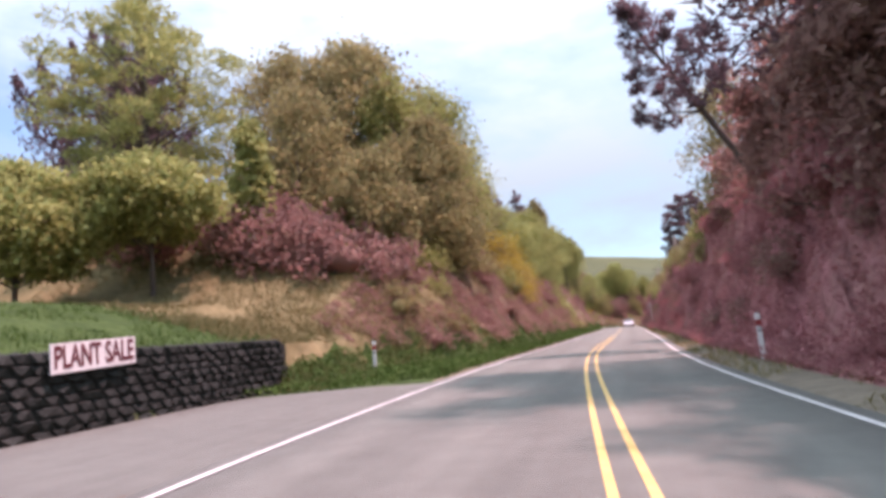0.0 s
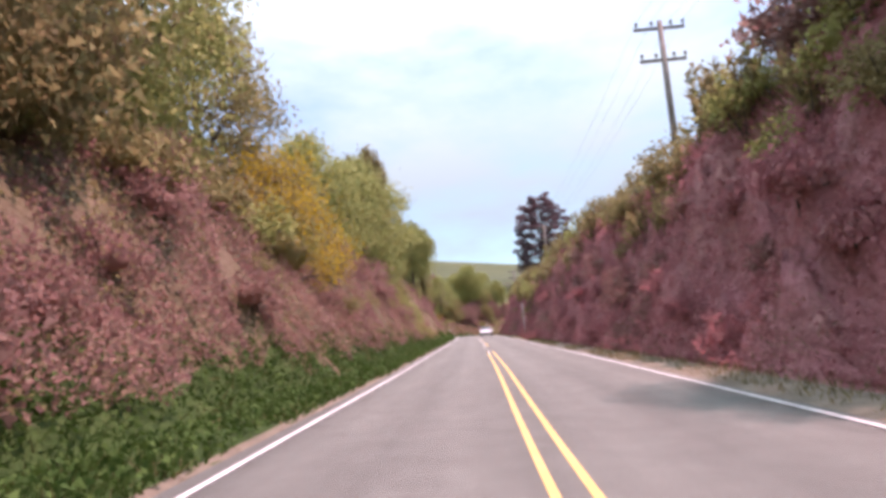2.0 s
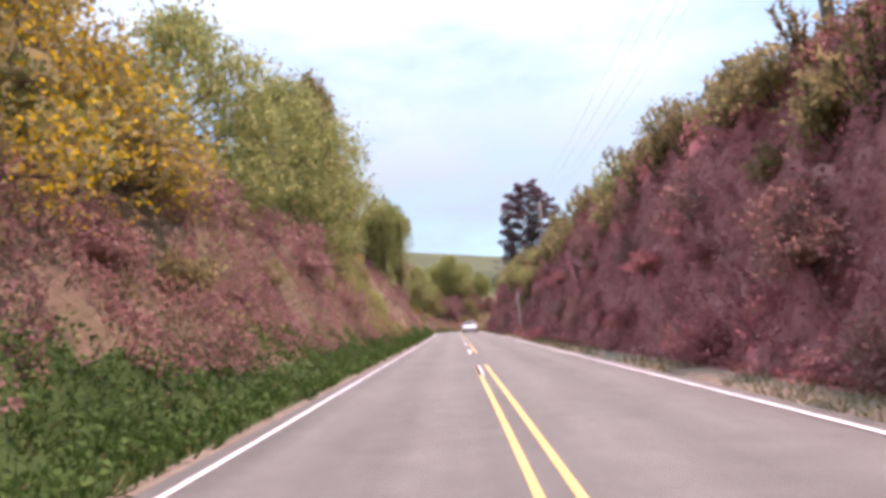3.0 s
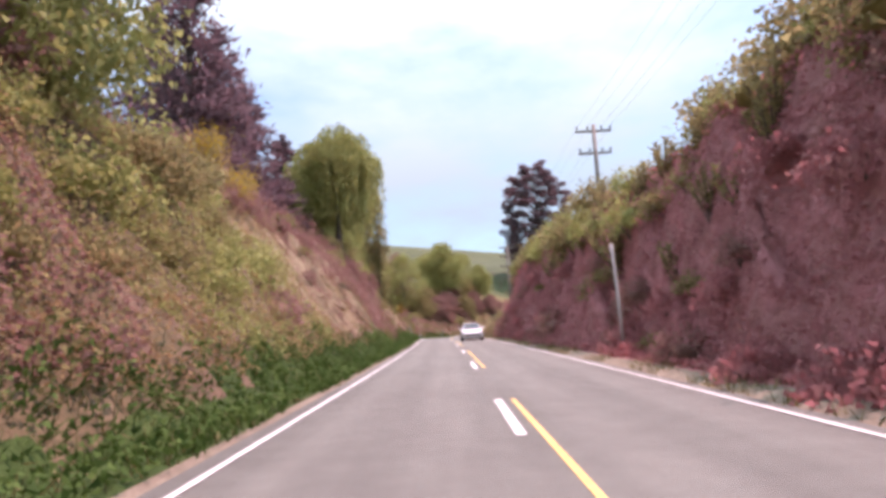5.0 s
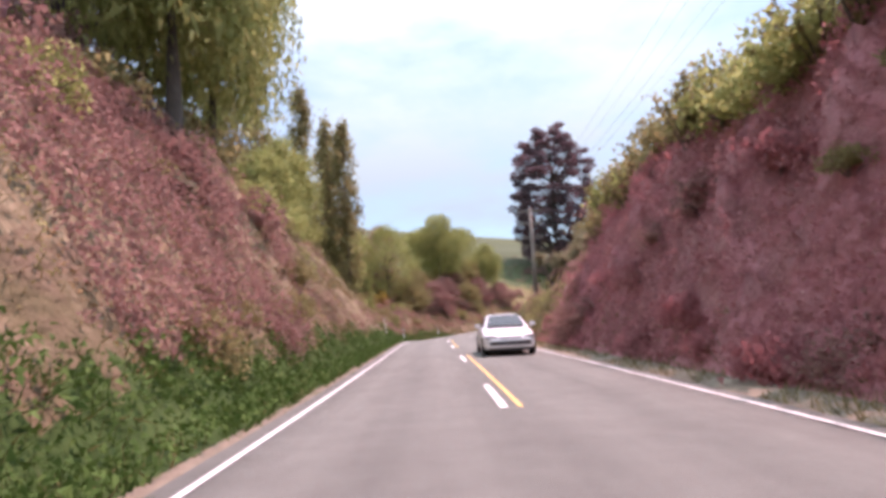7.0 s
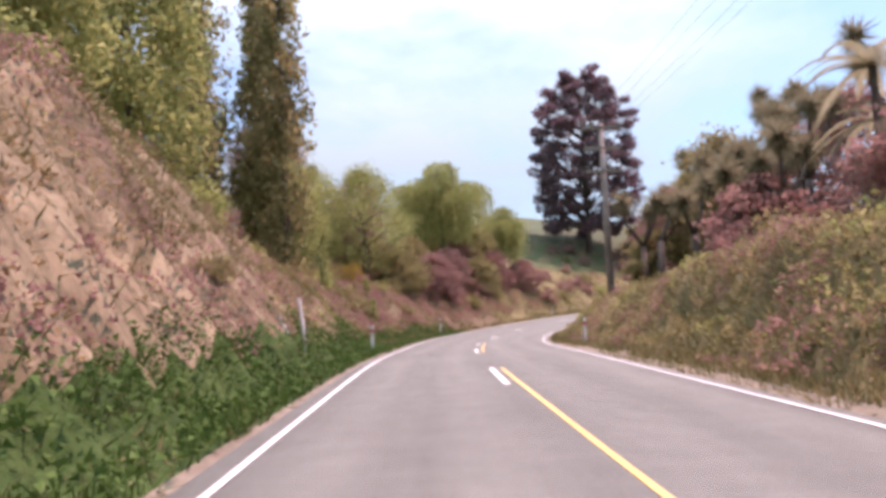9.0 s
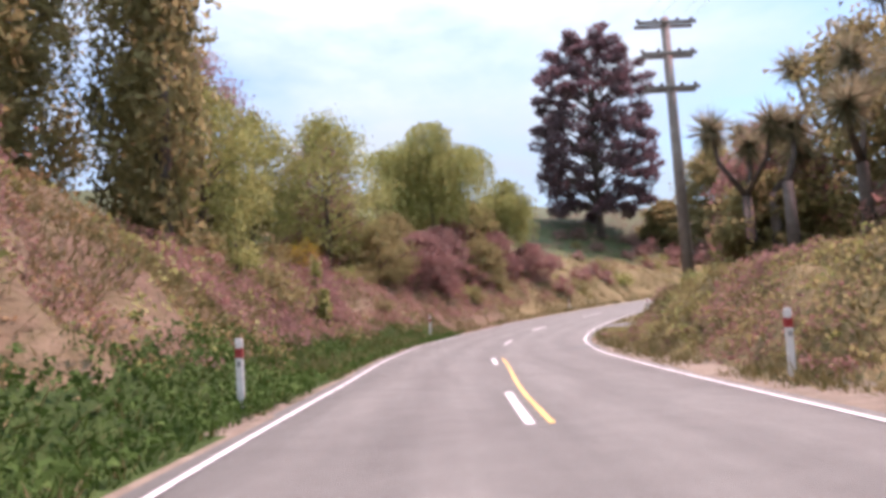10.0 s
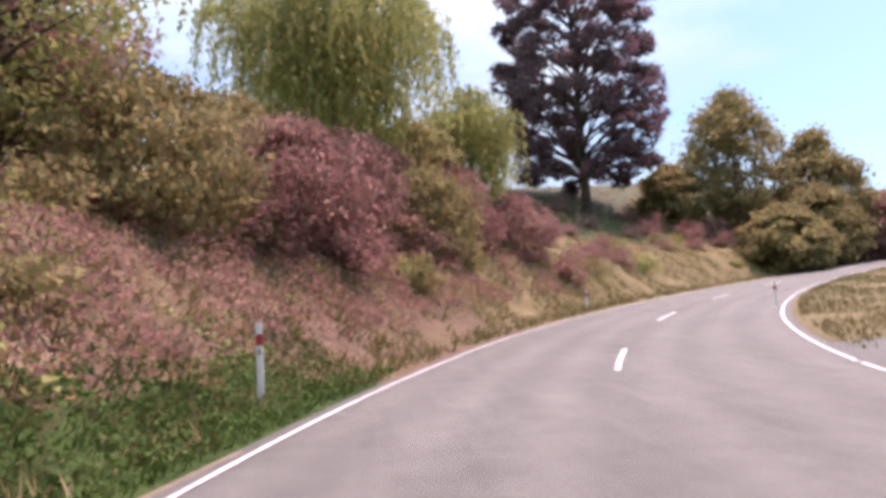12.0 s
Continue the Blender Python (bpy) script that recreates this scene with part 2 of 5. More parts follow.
# ---- the road's line and the lie of the land ----
# y, x of the centre, height, width between the edge lines
ROAD = np.array([
    (-40, 8.6, 0.0, 5.9), (-20, 4.9, 0.0, 5.9), (0, 2.35, 0.0, 5.9), (10, 1.35, 0.0, 5.9), (16, 1.02, 0.0, 5.8), (22, 0.88, 0.0, 5.75),
    (33, 0.95, 0.0, 5.7), (45, 1.1, 0.0, 5.7), (58, 1.15, 0.0, 5.7), (110, 1.15, 0.0, 5.7), (122, 0.95, 0.0, 5.7), (130.5, 0.83, 0.0, 5.75),
    (140.5, 0.84, -0.05, 5.85), (150.5, 1.3, -0.31, 6.4), (160.5, 2.08, -0.59, 7.5), (168.3, 3.45, -0.63, 8.0), (175.9, 6.02, -0.5, 8.1),
    (182.9, 9.79, -0.17, 8.1), (191, 15.7, 0.27, 8.1), (199.9, 23.77, 0.82, 8.1), (210.5, 35.68, 1.61, 8.1), (221.7, 55.1, 3.1, 8.1), (232, 80, 5.0, 8.1)])


def hermite(xq, xs, ys):
    m = np.gradient(ys, xs)
    i = np.clip(np.searchsorted(xs, xq) - 1, 0, len(xs) - 2)
    h = xs[i + 1] - xs[i]
    t = (xq - xs[i]) / h
    return (2 * t**3 - 3 * t**2 + 1) * ys[i] + (t**3 - 2 * t**2 + t) * h * m[i] + (3 * t**2 - 2 * t**3) * ys[i + 1] + (t**3 - t**2) * h * m[i + 1]


def road_at(y, col):
    y = np.clip(np.asarray(y, float), -40, 232)
    return hermite(y, ROAD[:, 0], ROAD[:, col])


def road_x(y):
    y = np.asarray(y, float)
    return road_at(y, 1) + np.where(y > 232, (y - 232) * 2.6, 0) + np.where(y < -40, (y + 40) * -0.2, 0)


def road_turn(y):
    return np.arctan2(road_x(np.asarray(y) + 0.4) - road_x(np.asarray(y) - 0.4), 0.8)


def lane_point(y, q, lift=0.0):
    """A place q metres to the right of the road's centre line where that passes y."""
    th = road_turn(y)
    return np.stack([road_x(y) + q * np.cos(th), y - q * np.sin(th), road_at(y, 2) + lift + 0 * th], -1)


# banks: y, flat shoulder, width of the face, height of the face, slope beyond it
LEFT = np.array([
    (-60, 6, 5, 1.5, 0.10), (8, 6, 4, 1.6, 0.16), (15, 5.0, 4, 2.0, 0.2), (18, 3.7, 3.5, 2.2, 0.25), (22, 3.5, 3.3, 2.9, 0.28), (27, 2.0, 3.2, 3.6, 0.3), (40, 1.5, 3.6, 5.0, 0.3),
    (70, 1.2, 3.6, 5.0, 0.3), (85, 1.3, 5.0, 6.2, 0.3), (93, 1.4, 5.6, 6.7, 0.3), (106, 1.4, 5.6, 7.1, 0.3), (115, 1.4, 5.6, 7.6, 0.25), (135, 1.4, 5.8, 6.8, 0.25),
    (148, 1.4, 6.0, 4.6, 0.3), (160, 1.6, 5.5, 3.8, 0.3), (172, 1.5, 4.5, 3.6, 0.35), (185, 1.5, 4.5, 3.6, 0.45), (240, 1.5, 4, 2.7, 0.44), (300, 1.5, 6, 2.6, 0.36)])
RIGHT = np.array([
    (-60, 2.4, 3.0, 4.5, 0.25), (14, 2.2, 2.4, 5.3, 0.22), (22, 1.8, 2.4, 5.4, 0.22), (32, 1.4, 2.4, 5.6, 0.22), (60, 1.2, 2.3, 5.9, 0.2), (76, 1.5, 2.2, 5.8, 0.2), (86, 1.85, 1.9, 5.8, 0.2), (96, 1.3, 2.3, 5.7, 0.15), (112, 1.1, 2.3, 5.6, 0.12), (121, 1.3, 2.2, 4.6, 0.06),
    (127, 1.2, 2.4, 2.6, 0.05), (150, 1.1, 2.6, 2.1, 0.05), (160, 1.2, 2.4, 2.0, 0.08), (166, 1.8, 2.6, 1.7, 0.08), (169, 3.0, 3.0, 1.0, 0.04), (172, 4, 5, 0.15, 0.01), (210, 5, 8, -0.1, 0.01), (300, 6, 8, -0.5, 0.0)])


def land(x, y):
    """Height of the ground."""
    x, y = np.asarray(x, float), np.asarray(y, float)
    v = x - road_x(y)
    yc = np.clip(y, -60, 300)
    th = road_turn(np.clip(y, -38, 231))
    yf = np.clip(yc + np.clip(v, -60, 60) * np.sin(th) * np.cos(th), -60, 300)
    th = (th + road_turn(np.clip(yf, -38, 231))) / 2
    q = v * np.cos(th)
    base, half = road_at(yf, 2), road_at(yf, 3) / 2
    rough = fbm(x * 0.55, y * 0.55, 3) * 0.35 + fbm(x * 1.7, y * 1.7, 5) * 0.15
    gully = (0.5 - np.abs(fbm(x * 0.35, y * 1.25, 23))) * smoothstep(88, 96, y) * smoothstep(152, 140, y)
    ridge = 0.3 * np.abs(fbm(x * 0.2 + 3.0, y * 1.9, 29)) * smoothstep(88, 93, y) * smoothstep(150, 142, y)
    out = []
    for table, d in ((LEFT, -q - half), (RIGHT, q - half)):
        d0, w, h, g = (np.interp(yf, table[:, 0], table[:, k]) for k in (1, 2, 3, 4))
        lumps = (0.22 * fbm(x * 3.4, y * 1.2, 51) + 0.2 * fbm(x * 6.0, y * 2.1, 53)) * (0 if table is LEFT else 1)
        dw = d + (lumps + rough * 0.8 + (0.75 * gully + ridge) * (1 if table is LEFT else 0)) * smoothstep(0.6, 1.6, d)
        face = np.clip((dw - d0) / w, 0, 1)
        face = 0.55 * smoothstep(0, 1, face) + 0.45 * face**0.8
        beyond = np.clip(d - d0 - w, 0, None)
        up = h * face + g * np.minimum(beyond, 22) + 0.06 * smoothstep(0.1, 1.2, d)
        up = up + rough * 0.5 * smoothstep(d0, d0 + 1.5, d) * np.clip(h / 3, 0, 1)
        out.append(up)
    z = base + np.where(q < 0, out[0], out[1])
    z = np.where(np.abs(q) < half + 0.25, base - 0.07, z)
    # level forecourt and the lawn held up by the low wall
    behind = -(x + 6.5)
    span = smoothstep(-40, -30, x) * smoothstep(-30, -20, y)
    near = span * np.where(behind > 0.1, smoothstep(27, 19, y), smoothstep(-1.5, -2.0, x) * smoothstep(17.9, 17.0, y))
    yard = np.where(behind > 0.1, 1.22 + 0.3 * np.clip(behind - 0.5, 0, 4.5) + 0.03 * np.clip(behind - 4.4, 0, 30) + 0.10 * rough, -0.03)
    z = z * (1 - near) + yard * near
    hill = (15.2 - 0.12 * np.clip(x, -60, 60)) * np.clip((y - 240) / 60, 0, 1) ** 1.6 * (1 - smoothstep(45, 120, x))
    return z + hill - 3.0 * smoothstep(70, 160, x) * smoothstep(100, 200, y)


vs = np.concatenate([-np.geomspace(15, 1500, 34)[::-1], np.arange(-14.7, -2.4, 0.3), np.linspace(-2.2, 2.2, 6), np.arange(2.5, 3.7, 0.3), np.arange(3.8, 7.4, 0.14), np.arange(7.5, 12.2, 0.3), np.geomspace(12.5, 1500, 34)])
ys = np.concatenate([-np.geomspace(20, 1200, 22)[::-1], np.arange(-19.5, 88, 0.45), np.arange(88, 150, 0.3), np.arange(150, 236, 0.45), np.arange(238, 330, 4), np.geomspace(334, 2200, 26)])
YY, VV = np.meshgrid(ys, vs, indexing="ij")
fade = 1 - smoothstep(231, 320, YY)
XX = VV + road_x(np.minimum(YY, 231.0)) * fade + 77.0 * (1 - fade)
ZZ = land(XX, YY)
ground = finish("ground", grid_mesh("ground", np.stack([XX, YY, ZZ], -1)), EARTH, None, "earth banks and rough grass along a cutting road", smooth=True)
tagged(ground, category="ground", kind="structure")
ground.data.materials.append(PASTURE)
ground.data.materials.append(ROCK)
ground.data.materials.append(TOE)
ground.data.materials.append(GRAVEL)
ground.data.materials.append(TAN_TURF)
ground.data.materials.append(BANK_VEIL_SOIL)
mid = (np.stack([XX, YY, ZZ], -1)[:-1, :-1] + np.stack([XX, YY, ZZ], -1)[1:, 1:]) / 2
q_mid = mid[..., 0] - road_x(mid[..., 1])
slope = np.abs(np.diff(ZZ[:-1], axis=1)) / np.maximum(np.abs(np.diff(XX[:-1], axis=1)), 0.05)
slot = np.zeros(mid.shape[:2], dtype=np.int32)
slot[(mid[..., 1] > 200) & (q_mid < -22)] = 1
slot[(mid[..., 1] > 168) & (q_mid > 3.5)] = 1
slot[mid[..., 1] > 240] = 1
slot[(q_mid < -12.5) | (q_mid > 8.6)] = 1
slot[(mid[..., 1] > 12) & (mid[..., 1] < 30) & (mid[..., 0] < -5.6)] = 1
edge = -q_mid - road_at(mid[..., 1], 3) / 2
slot[(q_mid < -8) & (mid[..., 1] > 190)] = 1
rocky = (q_mid < -4.4) & (q_mid > -12) & (slope > 0.55) & (fbm(mid[..., 0] * 0.5, mid[..., 1] * 0.33, 11) > np.where((mid[..., 1] < 119) & (mid[..., 1] > 107), 0.12, -0.25))
slot[rocky & (((mid[..., 1] > 87) & (mid[..., 1] < 146)) | ((mid[..., 1] > 170.5) & (mid[..., 1] < 173.5) & (q_mid > -8.3)))] = 2
# tan here is green grass with the red veil put into its colour
slot[(mid[..., 1] > 17.5) & (mid[..., 1] < 30) & (mid[..., 0] < -5.0) & (q_mid > -30)] = 5
slot[(mid[..., 1] < 17.5) & (mid[..., 1] > -20) & (mid[..., 0] < -6.5) & (mid[..., 0] > -30)] = 3
slot[(mid[..., 1] > 14) & (edge > -0.3) & (edge < 0.45)] = 4
right_edge = q_mid - road_at(mid[..., 1], 3) / 2
# the shaded bank's face takes the red-veiled soil colour
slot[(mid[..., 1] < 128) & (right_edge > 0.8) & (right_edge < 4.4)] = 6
slot[(mid[..., 1] > 122) & (mid[..., 1] < 214) & (right_edge > 0.8) & (right_edge < 14)] = 5
slot[(mid[..., 1] > 188) & (mid[..., 1] < 232) & (edge > 0.45) & (edge < 24 + 8 * fbm(mid[..., 0] * 0.3, mid[..., 1] * 0.3, 19))] = 5
slot[(mid[..., 1] < 165) & (right_edge > -0.3) & (right_edge < 1.0)] = 4
rise_mid = mid[..., 2] - road_at(mid[..., 1], 2)
# plain green turf low down, fitted to where the veil ends in view
slot[(edge > 0.45) & (edge < 5.5) & (mid[..., 1] > 16) & (mid[..., 1] < 177) & (rise_mid < 0.8 + 0.5 * fbm(mid[..., 0] * 0.7, mid[..., 1] * 0.6, 17))] = 3
ground.data.polygons.foreach_set("material_index", slot.ravel())


def strip(name, y0, y1, q0, q1, lift, mat, parent, step=1.0, label=""):
    yy = np.linspace(y0, y1, max(2, int((y1 - y0) / step) + 1))
    rows = np.stack([lane_point(yy, q0(yy) if callable(q0) else q0, lift), lane_point(yy, q1(yy) if callable(q1) else q1, lift)], 1)
    return finish(name, grid_mesh(name, rows), mat, parent, label)


yy = np.arange(-40, 232.1, 0.75)
half = road_at(yy, 3) / 2
cols = [-half - 0.42, -half - 0.3, -half * 0.66, -half * 0.33, 0 * half, half * 0.33, half * 0.66, half + 0.3, half + 0.42]
camber = [-0.12, -0.012, 0.0, 0.0, 0.0, 0.0, 0.0, -0.012, -0.12]
road = finish("road", grid_mesh("road", np.stack([lane_point(yy, c, k) for c, k in zip(cols, camber)], 1)), ASPHALT, None, "worn pale grey chip-seal two-lane country road", True)
tagged(road, category="road", kind="structure")
road.data.attributes.new("across", "FLOAT", "POINT").data.foreach_set("value", np.stack(cols, 1).astype(np.float32).ravel())
for side in (-1, 1):
    strip("edge_line", -40, 231, lambda y: side * road_at(y, 3) / 2 - 0.036, lambda y: side * road_at(y, 3) / 2 + 0.036, 0.006, WHITE_PAINT, road, 0.75, "white painted edge line")
def line_drift(y):
    """The centre lines stand nearer to the right edge at the start."""
    return 0.62 * smoothstep(33, 8, y)


for q in (-0.10, 0.16):
    strip("no_passing_line", -40, 57, lambda y: q - 0.035 + line_drift(y), lambda y: q + 0.035 + line_drift(y), 0.006, YELLOW_PAINT, road, 0.75, "yellow painted line")
for y in range(64, 150, 20):
    strip("yellow_line", y, y + 13, lambda v: 0.12 + 0.22 * smoothstep(146, 156, v), lambda v: 0.19 + 0.22 * smoothstep(146, 156, v), 0.006, YELLOW_PAINT, road, 0.75, "yellow painted line")
for y in [*range(54, 160, 10), *range(166, 230, 10)]:
    aside = float(np.interp(y, (144, 154, 166, 176, 190), (-0.07, 0.08, 0.32, 0.1, 0.1)))
    strip("centre_dash", y, y + 3, aside - 0.055, aside + 0.055, 0.006, WHITE_PAINT, road, 0.75, "white painted dash")


# ---- plants ----
def clumps(rng, n, shape):
    """Points in a crown: shape(u) gives radius at relative height u; gathered to the outside."""
    u = rng.uniform(0, 1, n)
    a = rng.uniform(0, 2 * math.pi, n)
    r = shape(u) * rng.uniform(0.35, 1, n) ** 0.6
    return np.stack([r * np.cos(a), r * np.sin(a), u], 1)


def spread(rng, centres, per, size):
    c = np.repeat(centres, per, 0)
    s = np.repeat(np.broadcast_to(size, (len(centres), 3)), per, 0)
    return c + rng.normal(size=c.shape) * s * 0.5


def woody(rng, height, radius, twigs, bend=0.03, start=0.25, lean=(0, 0)):
    """A tapered trunk with limbs towards the twig points."""
    bm = bmesh.new()
    pts = [(lean[0] * u * height + bend * height * math.sin(u * 3 + 1) * 0.3, lean[1] * u * height + bend * height * math.cos(u * 4) * 0.3, u * height) for u in np.linspace(0, 1, 8)]
    pts[0] = (pts[0][0], pts[0][1], -0.4)
    tube(bm, pts, [radius * (1.25 if i == 0 else 1 - 0.12 * i) for i in range(8)], 8)
    for p in twigs:
        z0 = max(start * height, p[2] - 0.45 * math.hypot(p[0], p[1]) - rng.uniform(0, 0.08) * height)
        u = min(z0 / height, 0.97)
        root = Vector((lean[0] * z0 + bend * height * math.sin(u * 3 + 1) * 0.3, lean[1] * z0 + bend * height * math.cos(u * 4) * 0.3, z0))
        tip = Vector(p)
        m1 = root.lerp(tip, 0.5) + Vector((0, 0, 0.06 * (tip - root).length))
        rr = radius * (0.42 - 0.25 * u)
        tube(bm, [root, m1, tip], [rr, rr * 0.6, rr * 0.2], 5)
    return bm


def plant(name, label, category, trunk_bm, crown_mesh, crown_mat, spot, turn=0.0, size=1.0, extra=(), group=""):
    top = new(name)
    if trunk_bm is not None:
        part("trunk", trunk_bm, BARK, top, "", True)
    finish("crown", crown_mesh, crown_mat, top)
    for nm, mesh, mat, lb in extra:
        finish(nm, mesh, mat, top, lb)
    top.matrix_world = pose(*spot, 0, 0, turn) @ Matrix.Scale(size, 4)
    return tagged(top, label, category, group)


def at_land(x, y, sink=0.15):
    return (x, y, float(land(np.array([x]), np.array([y]))[0]) - sink)


def broadleaf(seed, height, radius, leaf=0.2, count=9000, low=0.12, droop=0.0, shape=None):
    r = np.random.RandomState(seed)
    shape = shape or (lambda u: radius * np.sin(np.pi * np.clip(u * 0.92 + 0.1, 0, 1)) ** 0.6)
    k = 120
    c = clumps(r, k, shape)
    c[:, 2] = height * (low + (0.97 - low) * c[:, 2])
    bm = woody(r, height * 0.8, 0.035 * height * 0.55, c[::3])
    p = spread(r, c, int(count * 2.3) // k, (radius * 0.27, radius * 0.27, height * 0.062))
    p[:, 2] -= droop * r.uniform(0, 1, len(p)) ** 2
    core = clumps(r, count // 6, lambda u: shape(u) * 0.6)
    core[:, 2] = height * (low + 0.06 + (0.86 - low) * core[:, 2])
    sizes = np.r_[np.full(len(p), leaf * 1.25), np.full(len(core), leaf * 2.0)]
    return bm, leaves_mesh("crown", np.r_[p, core], sizes, sizes * 0.66, r, None if not droop else np.array([0, 0, -1.0]), 0.7)


def willow(seed, height, radius, count=16000):
    """Strands of narrow leaves that hang from the rounded lobes of an uneven crown."""
    r = np.random.RandomState(seed)
    n = 15
    la = np.arange(n) * 2.4 + r.uniform(-0.4, 0.4, n)
    lr = radius * 0.72 * np.sqrt(np.linspace(0.0, 1, n)) * r.uniform(0.8, 1.12, n)
    lz = height * (0.93 - 0.34 * (lr / radius) ** 1.4 + r.uniform(-0.09, 0.05, n))
    ls = radius * r.uniform(0.3, 0.46, n)
    k, m = count // 13, 20
    lobe = r.randint(0, n, k)
    a, u = r.uniform(0, 2 * math.pi, k), r.uniform(0, 1, k) ** 0.5
    x0 = lr[lobe] * np.cos(la[lobe]) + ls[lobe] * u * np.cos(a)
    y0 = lr[lobe] * np.sin(la[lobe]) + ls[lobe] * u * np.sin(a)
    z0 = lz[lobe] + ls[lobe] * 0.75 * (np.sqrt(1 - 0.96 * u * u) - 0.3)
    length = z0 * r.uniform(0.12, 0.8, k) * (0.55 + 0.45 * u)
    q = np.linspace(0, 1, m)[None, :]
    p = np.stack([x0[:, None] * (1 + 0.05 * q), y0[:, None] * (1 + 0.05 * q), z0[:, None] - length[:, None] * q**1.2], -1).reshape(-1, 3) + r.normal(size=(k * m, 3)) * 0.1
    twigs = [(lr[i] * math.cos(la[i]), lr[i] * math.sin(la[i]), lz[i]) for i in range(n)] + [(x0[i], y0[i], z0[i]) for i in range(0, k, max(1, k // 30))]
    core = clumps(r, count // 14, lambda w: radius * 0.6 * np.sqrt(np.clip(1 - w**2, 0, 1)))
    core[:, 2] = height * (0.3 + 0.5 * core[:, 2])
    sizes = np.r_[np.full(len(p), 0.3), np.full(len(core), 0.6)]
    return woody(r, height * 0.62, height * 0.03, twigs), leaves_mesh("crown", np.r_[p, core], sizes, sizes * 0.36, r, np.array([0, 0, -1.0]), 0.4)


def poplar(seed, height, radius, count=11500):
    r = np.random.RandomState(seed)
    k = 150
    u = r.uniform(0.04, 1, k)
    a = r.uniform(0, 2 * math.pi, k)
    rad = radius * np.clip(np.sin(np.pi * (u * 0.8 + 0.14)), 0, 1) ** 0.7 * r.uniform(0.2, 1.0, k)
    c = np.stack([rad * np.cos(a), rad * np.sin(a), u * height], 1)
    p = spread(r, c, count // k, (radius * 0.3, radius * 0.3, height * 0.055))
    return woody(r, height * 0.95, height * 0.012, c[::8]), leaves_mesh("crown", p, 0.36, 0.21, r, np.array([0, 0, 1.0]), 0.8)


def pine(seed, height, radius, low=0.2, count=30000, tufts=230, flat=0.55, dome=False):
    """A pine with tiers of foliage plates at the ends of its limbs, with gaps between."""
    r = np.random.RandomState(seed)
    c = []
    levels = 11 if dome else 15
    for i in range(levels):
        u = low + (0.97 - low) * i / (levels - 1)
        w = radius * (1 - smoothstep(0.55, 1.02, u) * 0.86) * (0.72 + 0.28 * smoothstep(low, 0.42, u)) * r.uniform(0.72, 1.12)
        if dome:
            w = radius * float(np.interp(u, (0.12, 0.22, 0.36, 0.52, 0.7, 0.85, 0.94, 1.0), (0.72, 0.82, 1.0, 1.0, 0.88, 0.74, 0.52, 0.26))) * r.uniform(0.88, 1.04)
        n = max(3, int(tufts / levels * (0.45 + 0.75 * w / radius)))
        a0 = r.uniform(0, 6.28)
        limbs = r.randint(6, 9) if dome else r.randint(4, 7)
        for j in range(n):
            a = a0 + 6.28 * (j % limbs) / limbs + r.normal() * 0.2
            d = w * r.uniform(0.35 if u > 0.7 or not dome else 0.5, 1.0) ** 0.7
            c.append((d * math.cos(a), d * math.sin(a), height * u + 0.05 * d + r.normal() * (0.02 if dome else 0.012) * height))
    c = np.array(c)
    each = count // len(c)
    size = radius * (0.138 if dome else 0.155) * np.repeat(r.uniform(0.7, 1.25, len(c)), each)[:, None]
    ball = r.normal(size=(len(c) * each, 3))
    ball /= np.linalg.norm(ball, axis=1, keepdims=True) + 1e-9
    ball *= r.uniform(0.25, 1, (len(ball), 1)) ** 0.5
    p = np.repeat(c, each, 0) + ball * size * np.array([1, 1, flat])
    away = ball + np.array([0, 0, 0.3])
    return woody(r, height, height * 0.017, c[::2], 0.015, low * 0.9), leaves_mesh("crown", p, height * 0.02 + 0.12, (height * 0.007 + 0.04) * (1 if dome else 0.65), r, away, 0.4)


def spire_conifer(seed, height, radius, count=12000, spires=14):
    """A conifer whose outer shoots stand up as spires."""
    r = np.random.RandomState(seed)
    c, s = [], []
    for i in range(spires):
        a, d = r.uniform(0, 6.28), radius * r.uniform(0, 0.9) ** 0.7
        z1 = height * (1 - 0.5 * (d / radius) ** 1.3) * r.uniform(0.86, 1.02)
        for u in np.linspace(0.12, 1, 22):
            w = 0.42 * radius * (1 - u) ** 0.8 + 0.08
            c.append((d * (0.5 + 0.75 * u) * math.cos(a), d * (0.5 + 0.75 * u) * math.sin(a), z1 * u))
            s.append((w, w, height * 0.035))
    c, s = np.array(c), np.array(s)
    p = spread(r, c, count // len(c), s)
    return woody(r, height * 0.9, height * 0.02, c[::22]), leaves_mesh("crown", p, 0.55, 0.17, r, np.array([0, 0, 1.0]), 0.6)


